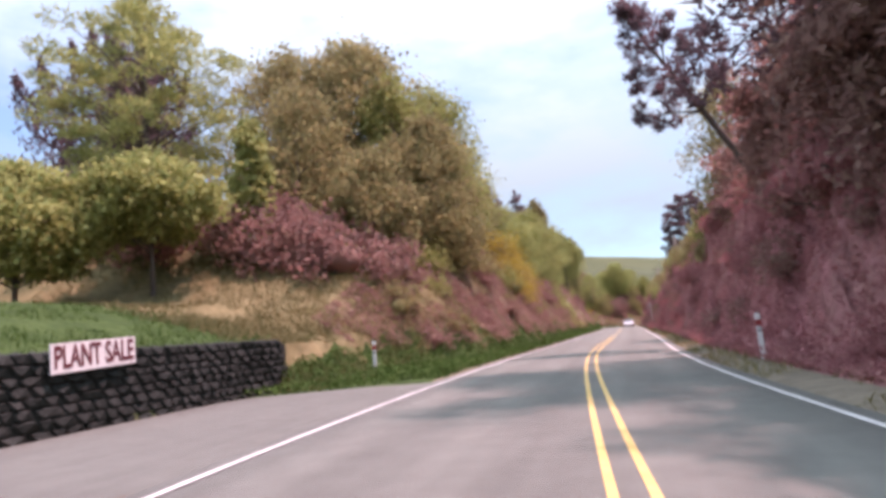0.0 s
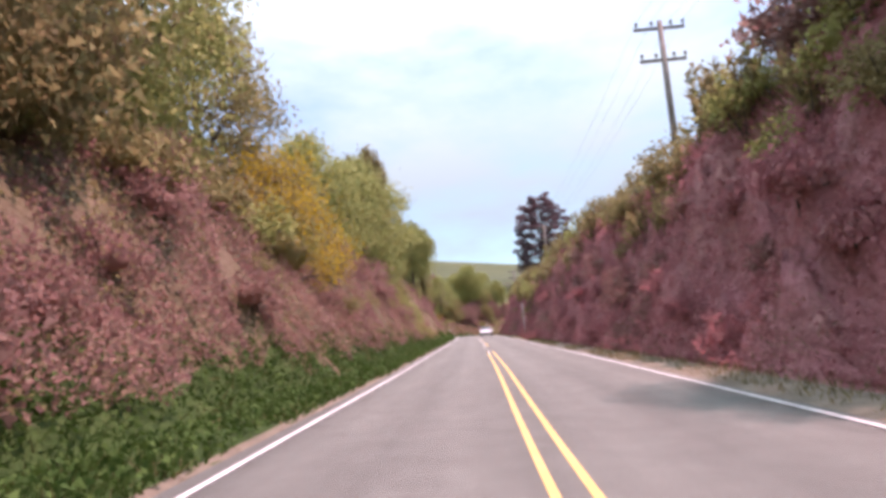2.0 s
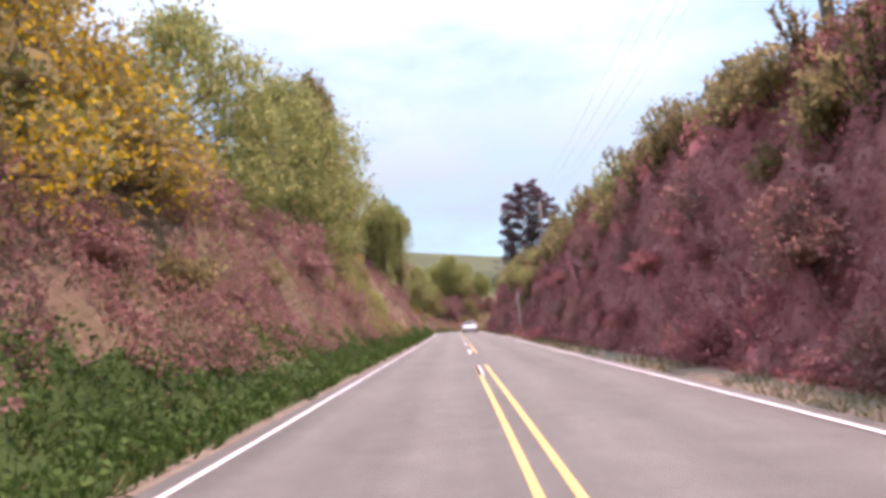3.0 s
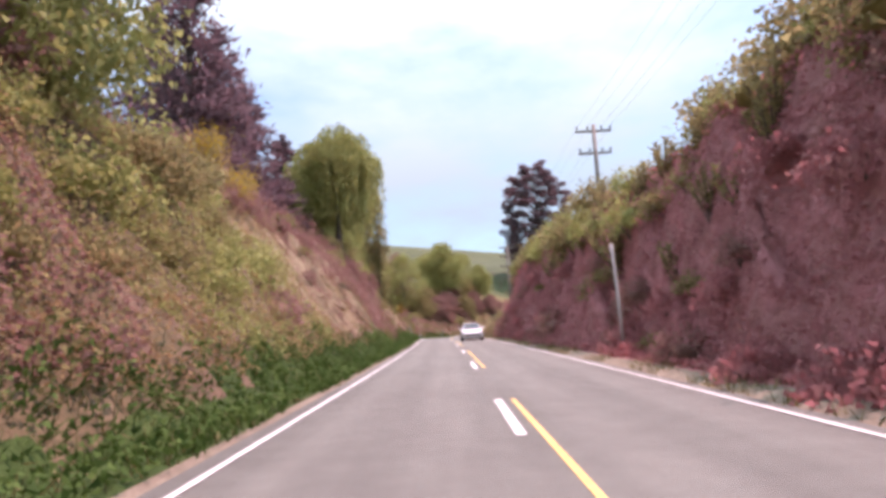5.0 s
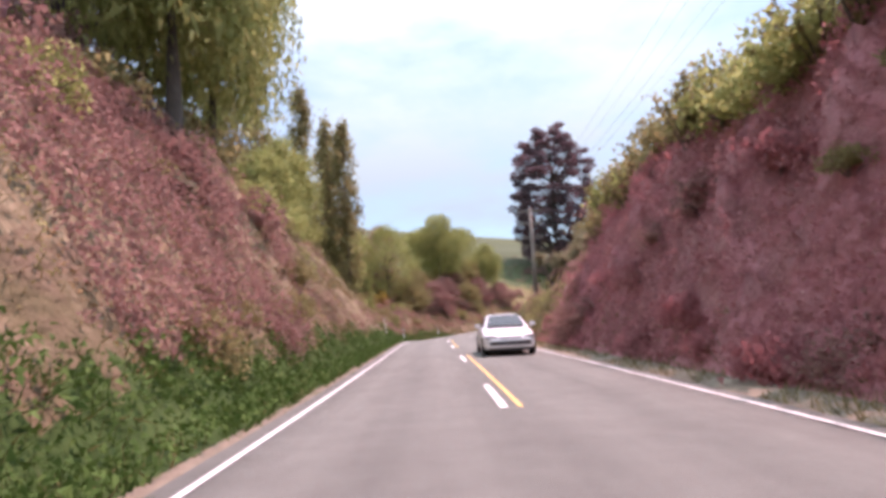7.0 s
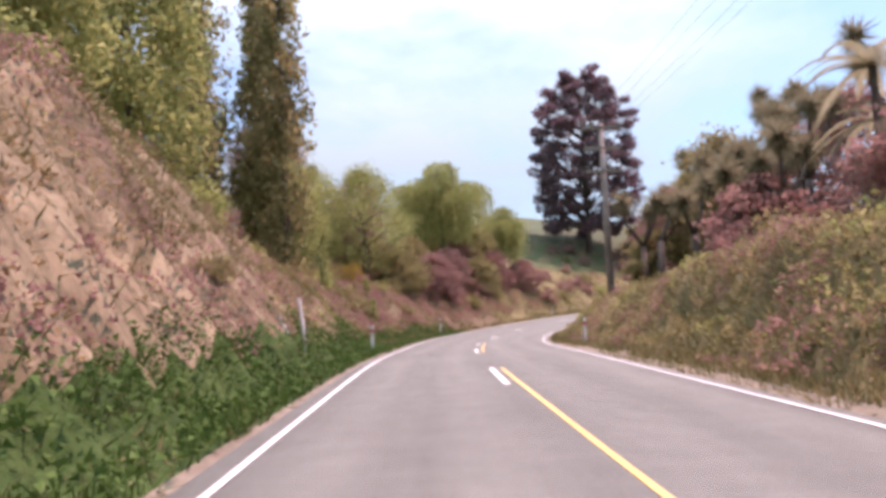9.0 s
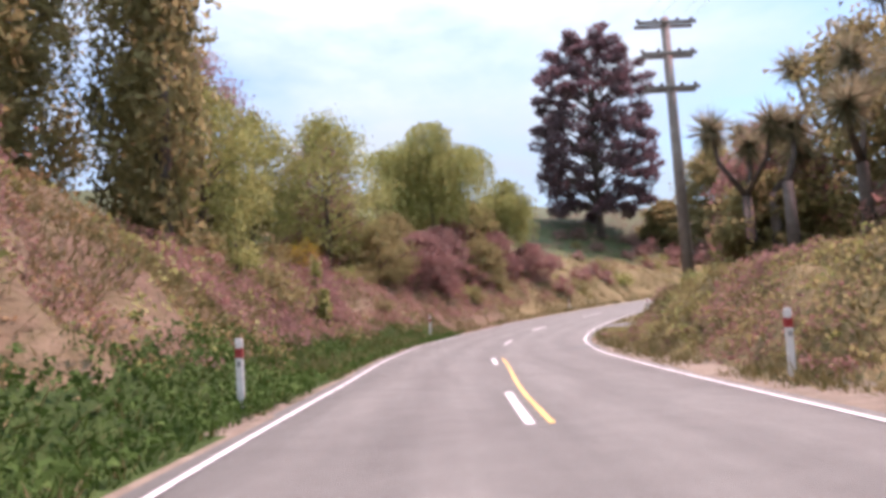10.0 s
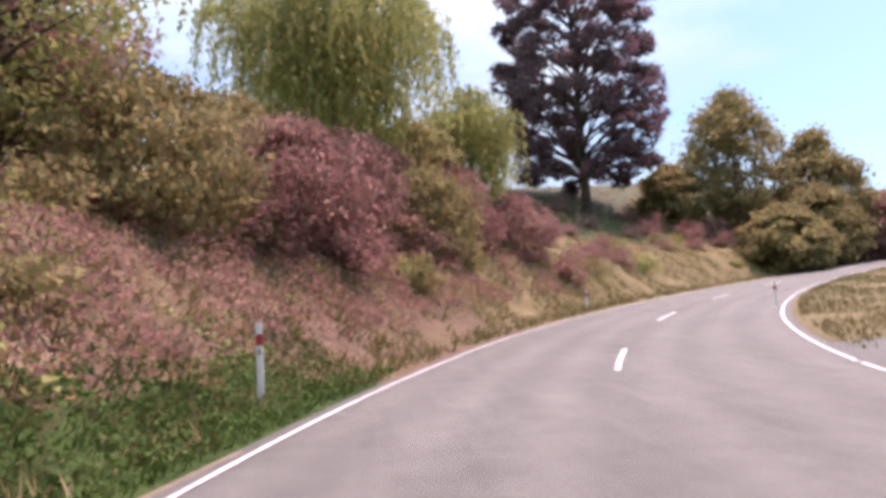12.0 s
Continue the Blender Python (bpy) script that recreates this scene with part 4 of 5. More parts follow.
def scatter_shrubs():
    r = np.random.RandomState(21)
    kinds = [
        shrub("bush", "dense bush on the bank, red veil in its colour", 1, 1.0, 1.3, RED_VEIL_LEAF),
        shrub("shrub", "olive green shrub on the bank", 2, 1.0, 1.2, MID_LEAF),
        shrub("shrub", "pale green leafy shrub on the bank", 3, 0.9, 1.3, LIGHT_LEAF, 0.095),
        shrub("hanging_shrub", "shrub hanging down the bank", 4, 0.9, 0.9, MID_LEAF, 0.105, 950, 0.8),
        None,
        shrub("hanging_fern", "fern hanging on the shaded bank, red veil in its colour", 6, 0.9, 0.8, BANK_VEIL_LEAF, 0.115, 850, 1.0, 0, "fern"),
        shoots(7),
        shrub("gorse_bush", "gorse bush with yellow blossom", 5, 1.0, 1.6, MID_LEAF, 0.05, 3000, 0, 3600),
    ]
    kinds[4] = kinds.pop()
    spots = []
    for y in np.arange(34, 122, 1.8):  # right bank's crest and face
        spots.append((r.uniform(7.0, 7.9), y + r.uniform(-0.5, 0.5), r.choice([1, 1, 2, 2, 3]), r.uniform(0.75, 1.25) + (0.45 if y > 90 else 0)))
        if r.uniform() < 0.35:
            spots.append((r.uniform(8.2, 10.5), y, r.choice([0, 1, 2]), r.uniform(0.9, 1.5)))
        if r.uniform() < 0.45:
            spots.append((r.uniform(5.9, 6.9), y, r.choice([0, 0, 3, 1]), r.uniform(0.4, 0.75)))
    for y in np.arange(34, 122, 1.5):  # upright shoots along the crest
        spots.append((r.uniform(6.7, 7.7), y, 6, r.uniform(0.8, 1.5)))
    for y in np.arange(5, 36, 1.1):  # bushes and ferns in veil-reddened colours under the pines
        spots.append((r.uniform(7.4, 8.6), y, r.choice([0, 5]), r.uniform(1.0, 1.6)))
        spots.append((r.uniform(5.9, 7.4), y, r.choice([0, 5, 5]), r.uniform(0.5, 1.0)))
    for y in np.arange(26, 87, 2.2):  # left bank
        spots.append((-r.uniform(5.8, 7.6), y, r.choice([0, 1, 2, 3]), r.uniform(0.8, 1.5)))
        spots.append((-r.uniform(4.2, 6.0), y, r.choice([0, 0, 1, 3]), r.uniform(0.6, 1.05)))
        if r.uniform() < 0.4:
            spots.append((-r.uniform(7.5, 10), y, r.choice([0, 1, 2]), r.uniform(1.2, 2.0)))
    for y in np.arange(88, 150, 2.2):
        spots.append((-r.uniform(9.0, 11), y, r.choice([1, 2, 2, 0]), r.uniform(0.8, 1.5)))
        if r.uniform() < 0.4:
            spots.append((-r.uniform(4.5, 8.0), y, r.choice([1, 3, 0]), r.uniform(0.4, 0.8)))
    for y in np.arange(159, 205, 2.4):  # slope on the outside of the bend
        cx, th = float(road_x(y)), float(road_turn(y))
        for _ in range(2):
            d = r.uniform(7.5, 13.0)
            spots.append((cx - d * math.cos(th), y + d * math.sin(th), r.choice([0, 1, 1, 2, 3]), r.uniform(0.9, 1.5)))
    for y in np.arange(205, 231, 3):
        cx, th = float(road_x(y)), float(road_turn(y))
        for _ in range(2):
            d = r.uniform(7.0, 20.0)
            spots.append((cx - d * math.cos(th), y + d * math.sin(th), r.choice([0, 1, 2]), r.uniform(0.5, 1.1)))
    for y in np.arange(70, 87, 1.5):  # bright growth on the left bank
        spots.append((-r.uniform(4.4, 6.4), y, r.choice([2, 2, 1]), r.uniform(0.6, 1.1)))
        spots.append((-r.uniform(6.4, 9.0), y, r.choice([2, 2, 3]), r.uniform(0.8, 1.4)))
    for y in np.arange(89, 110, 0.55):  # bushes stand in for the shade under the lip of the rock face
        spots.append((-r.uniform(7.0, 7.7), y, 0, r.uniform(0.4, 0.65)))
    for y in np.arange(88, 112, 1.1):  # dark bushes under the conifers
        spots.append((-r.uniform(9.6, 11.8), y, 0, r.uniform(1.2, 1.9)))
    for y in np.arange(36, 122, 1.25):  # creepers and ferns on the shaded face
        spots.append((r.uniform(5.2, 6.9), y, r.choice([5, 5, 5, 0]), r.uniform(0.45, 1.0)))
    for i in range(26):  # hedge at the foot of the garden trees
        spots.append((-8.5 - 0.75 * i + r.uniform(-0.4, 0.4), 27.5 + r.uniform(-0.8, 2.4) - 0.18 * i, r.choice([0, 0, 0, 1]), r.uniform(1.5, 2.2)))
    for x, y, s in ((33, 228, 1.6), (30.5, 225, 1.3), (36, 226, 1.7), (22.5, 228.5, 1.4), (19.5, 227, 1.1), (24, 224, 1.2), (28, 223, 1.0), (39, 225, 1.5), (40.5, 228, 1.8), (34, 222, 1.1), (31, 230, 1.6), (29.5, 219, 1.0)):
        spots.append((x, y, 0, s))
    for y in np.arange(106, 119, 1.6):
        spots.append((-r.uniform(3.6, 5.0), y, r.choice([3, 1, 0]), r.uniform(0.5, 0.9)))
        spots.append((-r.uniform(5.0, 7.5), y, r.choice([3, 2, 0, 0]), r.uniform(0.6, 1.1)))
    for x, y, s in ((-5.6, 47.5, 1.7), (-6.5, 49.5, 2.2), (-7.3, 51.5, 2.4), (-6.2, 52.5, 1.8), (-8, 90, 1.4), (-9.4, 96, 1.2), (-7.0, 172, 1.2)):
        spots.append((x, y, 4, s))
    for y in np.arange(110, 131, 1.7):  # shrubs over the lip of the cutting
        spots.append((-r.uniform(7.0, 8.8), y, r.choice([2, 2, 3, 1]), r.uniform(1.0, 1.7)))
    for x, y, k, s in ((9.5, 141, 1, 1.2), (11, 146, 0, 1.6), (13, 150, 1, 1.8), (12, 139, 2, 1.5), (15, 155, 0, 2.2), (17, 160, 1, 2.4), (19, 165, 0, 2.6), (14, 133, 0, 2.0), (11, 130, 1, 1.6), (16, 143, 0, 2.4), (8.6, 158, 1, 0.6), (10, 160.5, 2, 0.7), (9.0, 162.5, 1, 0.5), (11.5, 165.5, 1, 0.6), (13.5, 163, 2, 1.0), (15.5, 167, 1, 0.8)):
        spots.append((x, y, k, s))
    for x, y, k, s in spots:
        copy_thing(kinds[k], pose(*at_land(x, y, 0.2 * s), 0, 0, r.uniform(0, 360)) @ Matrix.Scale(s, 4))
    for k in kinds:
        for o in list(k.children_recursive) + [k]:
            bpy.data.objects.remove(o)


scatter_shrubs()


# ---- grass ----
def verge(name, label, n, y0, y1, d0, d1, side, length, width, mat, lean=0.55, seed=1, keep=None):
    r = np.random.RandomState(seed)
    y = r.uniform(y0, y1, n)
    d = d0 + (d1 - d0) * r.uniform(0, 1, n) ** 1.2
    th = road_turn(y)
    q = side * (road_at(y, 3) / 2 + d)
    x, y2 = road_x(y) + q * np.cos(th), y - q * np.sin(th)
    ok = (fbm(x * 0.9, y2 * 0.9, seed) > -0.35) & ~((y2 < 18.0) & (x > -2.7 - 3.7 * smoothstep(18.2, 15.5, y2)) & (x < -1.2))
    if keep is not None:
        ok &= keep(x, y2)
    x, y2 = x[ok], y2[ok]
    z = land(x, y2) - 0.03
    e = 0.25
    nx, ny = -(land(x + e, y2) - land(x - e, y2)) / (2 * e), -(land(x, y2 + e) - land(x, y2 - e)) / (2 * e)
    k = np.clip(1 / (1e-6 + np.hypot(nx, ny)), 0, 1) * 0.75
    up = np.column_stack([nx * k, ny * k, np.full(len(x), 0.8)])
    return blades(name, np.column_stack([x, y2]), z, length, width, r, mat, label, lean, up)


def cover(name, label, n, y0, y1, d0, d1, side, leaf, mat, seed, floor=-0.4, tall=0.35, stretch=1.0, level=None):
    """Low leafy growth that clothes a bank."""
    r = np.random.RandomState(seed)
    y = r.uniform(y0, y1, n)
    q = side * (road_at(y, 3) / 2 + d0 + (d1 - d0) * r.uniform(0, 1, n))
    th = road_turn(y)
    x, y2 = road_x(y) + q * np.cos(th), y - q * np.sin(th)
    lump = fbm(x * 1.1, y2 * 1.1, seed)
    ok = (lump > floor) & ~((y2 < 18.0) & (x > -2.7 - 3.7 * smoothstep(18.2, 15.5, y2)) & (x < -1.2))
    if level:
        ok &= level(land(x, y2) - road_at(y2, 2) + 0.45 * lump)
    x, y2, lump = x[ok], y2[ok], lump[ok]
    out = np.clip(lump - floor, 0, 1) * tall * r.uniform(0, 1, len(x)) ** 0.6
    p = np.column_stack([x - side * out, y2, land(x, y2) + out * 0.8])
    return tagged(finish(name, leaves_mesh(name, p, leaf * 0.72, leaf * 0.5 * stretch, r, np.array([-side * 0.5, 0, -0.3]), 0.8), mat), label, "undergrowth", "", "stuff")


# green kept low where the camera's view has no veil, tinted growth above
LOW, HIGH = (lambda h: h < 1.15), (lambda h: h > 0.75)
# leaves on the shaded face, coloured with the red reflection
cover("undergrowth", "low growth clothing the shaded bank, red veil in its colour", 120000, 8, 126, 1.1, 4.2, 1, 0.12, BANK_VEIL_LEAF, 31, -2.0, 0.16, 1.3)
cover("undergrowth", "tufted growth on the shaded bank, red veil in its colour", 60000, 8, 126, 1.1, 4.2, 1, 0.11, BANK_VEIL_LEAF, 41, -0.1, 0.6)
cover("undergrowth", "low growth along the top of the bank", 30000, 28, 126, 3.6, 7.5, 1, 0.15, MID_LEAF, 32, -0.2, 0.6)
cover("undergrowth", "ferns and creepers clothing the bank", 90000, 22, 76, 1.6, 6.0, -1, 0.12, RED_VEIL_LEAF, 33, -0.4, 0.4, 1.2, HIGH)
cover("undergrowth", "bright olive growth on the sunlit bank", 40000, 68, 90, 1.8, 7.5, -1, 0.1, LIGHT_LEAF, 43, -0.2, 0.5, 1.0, HIGH)
cover("undergrowth", "tan bracken on the sunlit bank", 24000, 68, 94, 1.2, 6.0, -1, 0.1, TAN_LEAF, 44, -0.1, 0.5, 1.0, HIGH)
cover("undergrowth", "olive growth on the bank", 40000, 22, 88, 1.8, 7.0, -1, 0.12, MID_LEAF, 34, 0.0, 0.6, 1.0, HIGH)
# thick layer that gives the slope the veil's maroon cast
cover("undergrowth", "scrub on the slope", 70000, 152, 193, 2.2, 12.0, -1, 0.14, RED_VEIL_LEAF, 35, -0.5, 0.6, 1.2, HIGH)
cover("undergrowth", "creepers below the weeping tree, red veil in their colour", 30000, 103, 113, 2.0, 9.0, -1, 0.13, RED_VEIL_LEAF, 63, -1.2, 0.5, 1.2, HIGH)
cover("undergrowth", "pale scrub on the slope", 42000, 140, 228, 1.8, 14.0, -1, 0.18, LIGHT_LEAF, 36, 0.1, 0.6, 1.0, HIGH)
cover("undergrowth", "scrub on the hill below the pine, red veil in its colour", 11000, 205, 231, 6.0, 30.0, -1, 0.34, RED_VEIL_LEAF, 46, 0.0, 0.7)
cover("undergrowth", "lush green growth at the foot of the bank", 130000, 16, 176, 0.5, 5.0, -1, 0.12, LUSH, 38, -1.6, 0.24, 1.0, LOW)
cover("undergrowth", "tan bracken on the rough slope", 32000, 146, 215, 1.4, 9.0, -1, 0.13, TAN_LEAF, 45, 0.0, 0.5, 1.0, HIGH)
cover("undergrowth", "olive growth on the low bank", 40000, 122, 172, 1.2, 8.0, 1, 0.13, MID_LEAF, 39, -0.5, 0.35)
cover("undergrowth", "scattered growth on the rock", 26000, 88, 146, 1.8, 8.0, -1, 0.12, MID_LEAF, 37, 0.2, 0.4, 1.0, HIGH)
cover("undergrowth", "tan bracken on the rock", 36000, 86, 150, 1.4, 8.0, -1, 0.11, TAN_LEAF, 57, 0.1, 0.4, 1.0, HIGH)
cover("undergrowth", "growth on the low bank, red veil in its colour", 40000, 122, 170, 1.0, 5.0, 1, 0.12, RED_VEIL_LEAF, 59, 0.0, 0.45)
cover("undergrowth", "pale green growth on the low bank", 30000, 122, 172, 1.4, 8.0, 1, 0.13, LIGHT_LEAF, 58, 0.0, 0.4)
cover("undergrowth", "creepers on the rock, red veil in their colour", 56000, 90, 148, 1.8, 8.0, -1, 0.12, RED_VEIL_LEAF, 42, 0.0, 0.5, 1.0, HIGH)
verge("grass", "rough grass on the roadside bank", 20000, 15, 150, 0.45, 4.0, -1, 0.26, 0.03, GRASS, 0.5, 1)
verge("grass", "rough grass on the outside of the bend", 64000, 150, 228, 0.5, 11.0, -1, 0.36, 0.055, GRASS, 0.5, 2)
verge("grass", "rough grass on the low bank", 60000, 124, 172, 0.6, 8.0, 1, 0.3, 0.035, GRASS, 0.5, 4)
verge("grass", "long grass on the crest of the bank", 26000, 28, 126, 3.2, 5.5, 1, 0.5, 0.04, GRASS, 0.5, 14)
verge("grass", "dry grass along the shoulder", 26000, 10, 165, 0.35, 1.5, 1, 0.2, 0.022, GRASS, 0.6, 11)
# tan blades: green grass coloured as under the red veil
verge("grass", "tan grass on the hump beside the lawn", 50000, 13, 34, 1.0, 8.0, -1, 0.24, 0.026, GRASS, 0.5, 12, lambda x, y: (x < -5.0) & (y > 17))
verge("grass", "green roadside grass", 100000, 14, 176, 0.4, 4.6, -1, 0.26, 0.03, LUSH, 0.5, 5, lambda x, y: land(x, y) - road_at(y, 2) < 1.15 + 0.4 * fbm(x, y, 61))
# garden slope's tan likewise holds the veil over green grass
verge("grass", "long tan grass on the garden slope", 45000, 12, 30, 3.5, 18.0, -1, 0.2, 0.035, GRASS, 0.5, 13, lambda x, y: (x < -7.1) & (y > 16.5))
verge("grass", "mown grass on the bank", 45000, 4, 20, 4.5, 20.0, -1, 0.14, 0.03, LUSH, 0.5, 6, lambda x, y: (x < -7.0) & (y < 19))
verge("grass", "yellow grass fringe on the lip of the cutting", 22000, 86, 112, 6.5, 7.8, -1, 0.6, 0.045, GRASS, 0.5, 18)
verge("grass", "dry grass hanging on the slope", 40000, 122, 168, 3.5, 10.0, -1, 0.36, 0.035, GRASS, 0.5, 8)
verge("grass", "rough grass inside the bend", 45000, 166, 214, 0.5, 11.0, 1, 0.22, 0.035, GRASS, 0.5, 7)


# ---- poles, posts, sign and car ----
CERAMIC = material("insulator", ((0.06, 0.045, 0.04), (0.1, 0.08, 0.07)), 0.35, 8)
WIRE = material("cable_metal", ((0.05, 0.05, 0.055), (0.09, 0.09, 0.095)), 0.5, 5, metal=0.5)
POST_WHITE = material("post_paint", ((0.6, 0.59, 0.57), (0.8, 0.8, 0.78)), 0.5, 6, 6, 0.1, 40)
RED = material("red_reflector", ((0.35, 0.03, 0.03), (0.5, 0.05, 0.05)), 0.3, 8)
CAR_WHITE = material("white_car_paint", ((0.78, 0.78, 0.79), (0.84, 0.84, 0.85)), 0.18, 2)
BLACK = material("black_plastic", ((0.012, 0.012, 0.013), (0.03, 0.03, 0.032)), 0.5, 6)
RUBBER = material("tyre_rubber", ((0.012, 0.012, 0.012), (0.028, 0.027, 0.026)), 0.85, 10)
ALLOY = material("wheel_alloy", ((0.4, 0.4, 0.41), (0.6, 0.6, 0.61)), 0.35, 4, metal=0.9)
GLASS = material("car_glass", ((0.02, 0.025, 0.028), (0.04, 0.045, 0.05)), 0.04, 2)
LAMP = material("headlamp_glass", ((0.35, 0.36, 0.37), (0.6, 0.61, 0.62)), 0.08, 3, metal=0.4)
STONE = material("dark_stone", ((0.014, 0.018, 0.016), (0.028, 0.034, 0.03), (0.05, 0.056, 0.05)), 0.95, 2.2, 10, 0.9, 10, shine=0.2)
SIGN_RED = material("sign_lettering", ((0.11, 0.014, 0.02), (0.16, 0.025, 0.03)), 0.6, 6)


def power_pole(x, y, ground_z, height, arms, radius=0.17, lean=0.0, turn=0.0):
    """A timber power pole: arms are heights above its foot and lengths."""
    top = new("power_pole")
    bm = bmesh.new()
    tube(bm, [(0, 0, -0.5), (0, 0, height * 0.5), (0, 0, height)], [radius, radius * 0.86, radius * 0.7], 12)
    part("pole", bm, TIMBER, top, "", True)
    for h, ln, double in arms:
        for s in ((-1, 1) if double else (1,)):
            bm = bmesh.new()
            box(bm, -ln / 2, ln / 2, s * radius * 0.85 - 0.05, s * radius * 0.85 + 0.05, h - 0.07, h + 0.07, 0.01)
            arm = part("crossarm", bm, TIMBER, top)
        for px in (-ln * 0.46, -ln * 0.16, ln * 0.22, ln * 0.46):
            bm = bmesh.new()
            tube(bm, [(px, 0, h + 0.05), (px, 0, h + 0.12), (px, 0, h + 0.16), (px, 0, h + 0.26), (px, 0, h + 0.3)], [0.03, 0.03, 0.075, 0.08, 0.04], 8)
            part("insulator", bm, CERAMIC, arm, "dark ceramic insulator", True)
    bm = bmesh.new()
    tube(bm, [(radius * 0.95, 0, 0.0), (radius * 0.95, 0, height * 0.25)], [0.03, 0.03], 6)
    part("conduit", bm, POST_WHITE, top, "pale conduit")
    top.matrix_world = pose(x, y, ground_z, 0, lean, turn)
    return tagged(top, "weathered timber power pole with crossarms and insulators", "power pole", "power poles along the road")


power_pole(10.55, 55.3, at_land(10.55, 55.3)[2], 14.9 - at_land(10.55, 55.3)[2], [(14.6 - at_land(10.55, 55.3)[2], 2.4, False), (13.0 - at_land(10.55, 55.3)[2], 2.2, False)])
power_pole(11.0, 106.8, at_land(11.0, 106.8)[2], 13.9 - at_land(11.0, 106.8)[2], [(13.5 - at_land(11.0, 106.8)[2], 2.4, False), (12.0 - at_land(11.0, 106.8)[2], 2.2, False)])
power_pole(10.9, 163.2, at_land(10.9, 163.2)[2], 12.3, [(12.0, 2.6, True), (10.6, 2.4, True), (9.05, 2.4, True)], 0.25)
power_pole(38.2, 200, at_land(38.2, 200)[2], 15.6 - at_land(38.2, 200)[2], [(15.3 - at_land(38.2, 200)[2], 2.6, False), (13.9 - at_land(38.2, 200)[2], 2.4, False)])


power_pole(73.5, 245, at_land(73.5, 245)[2], 12.6 - at_land(73.5, 245)[2], [(12.2 - at_land(73.5, 245)[2], 2.4, False)])


def cable(a, b, sag):
    bm = bmesh.new()
    pts = [Vector(a).lerp(Vector(b), u) - Vector((0, 0, sag * 4 * u * (1 - u))) for u in np.linspace(0, 1, 17)]
    tube(bm, pts, [0.006] * 17, 5)
    return tagged(part("power_cable", bm, WIRE), "thin dark overhead power cable between poles", "cable", "overhead cables")


for off in (-1.1, -0.4, 0.5, 1.1):
    cable((10.55 + off, 55.3, 14.9), (11.0 + off, 106.8, 13.8), 0.9)
    cable((11.0 + off, 106.8, 13.8), (11.3 + off, 163.2, at_land(11.3, 163.2)[2] + 12.5), 0.9)
    cable((10.55 + off, 55.3, 14.9), (14.0 + off, 2.0, 16.5), 0.9)


def marker_post():
    top = new("marker_post")
    bm = bmesh.new()
    box(bm, -0.05, 0.05, -0.03, 0.03, -0.3, 1.02, 0.012)
    part("post", bm, POST_WHITE, top)
    bm = bmesh.new()
    box(bm, -0.054, 0.054, -0.034, 0.034, 0.74, 0.88, 0.004)
    part("band", bm, RED, top, "faded red band")
    bm = bmesh.new()
    box(bm, -0.03, 0.03, -0.042, -0.034, 0.62, 0.7, 0.004)
    part("reflector", bm, LAMP, top, "small reflector")
    return tagged(top, "white roadside marker post with a faded red band", "marker post", "marker posts along the road")


post = marker_post()
post.matrix_world = pose(4.95, 17.7, 0.02, 0, -1, 0)
for x, y, lean in ((-5.4, 21.3, 0), (-2.8, 146.4, -1), (5.0, 146.3, 1), (17.6, 187.3, 0), (13.4, 197.0, 0)):
    copy_thing(post, pose(*at_land(x, y, 0.02), 0, lean, random.uniform(-8, 8)))


copy_thing(post, pose(*at_land(-0.17, 175.0, 0.0)) @ Matrix.Diagonal((1, 1, 1.3, 1)))


def stake(name, label, x, y, height, radius, lean_x, lean_y=0, mat=TIMBER):
    bm = bmesh.new()
    tube(bm, [(0, 0, -0.3), (0.02, 0.01, height * 0.5), (0, 0, height)], [radius, radius * 0.92, radius * 0.85], 8)
    top = new(name)
    part("shaft", bm, mat, top, "", True)
    top.matrix_world = pose(*at_land(x, y, 0), lean_y, lean_x, 0)
    return tagged(top, label, "post")


POST_GREY = material("pale_grey_paint", ((0.36, 0.34, 0.32), (0.5, 0.48, 0.46), (0.58, 0.56, 0.54)), 0.6, 5, 8, 0.2, 30)
stake("roadside_pole", "thin pale grey pole beside the cutting", 5.38, 84.9, 3.15, 0.06, -1.5, 0, POST_GREY)
stake("old_stake", "pale weathered stake at the foot of the bank", -3.45, 138.0, 1.3, 0.05, -6, 0, POST_GREY)
stake("old_stake", "pale weathered stake leaning on the bank", -3.68, 137.9, 0.85, 0.04, -26, 0, POST_GREY)


# sealed forecourt beside the road
pad = np.stack([np.stack([road_x(y) - road_at(y, 3) / 2 - 0.25 - u * (0.6 + 3.7 * smoothstep(18.2, 15.5, y)), y - 0.25 * u, 0 * y - 0.012], -1) for y in (np.linspace(-30, 18.4, 60),) for u in np.linspace(0, 1, 8)], 1)
tagged(finish("forecourt", grid_mesh("forecourt", pad), ASPHALT, None, "sealed grey forecourt beside the road", True), category="pavement", kind="structure")


# a drive that leaves the road inside the bend
yy = np.linspace(-1.6, 1.6, 5)
drive = np.stack([np.stack([9.0 + 1.2 * k + 0 * yy, 174.6 - 0.28 * k + yy * (1.7 - 0.05 * k), land(9.0 + 1.2 * k + 0 * yy, 174.6 - 0.28 * k + yy * (1.7 - 0.05 * k)) + 0.03], -1) for k in range(14)], 0)
tagged(finish("driveway", grid_mesh("driveway", drive), ASPHALT, None, "short grey sealed drive off the bend", True), category="driveway", kind="structure")


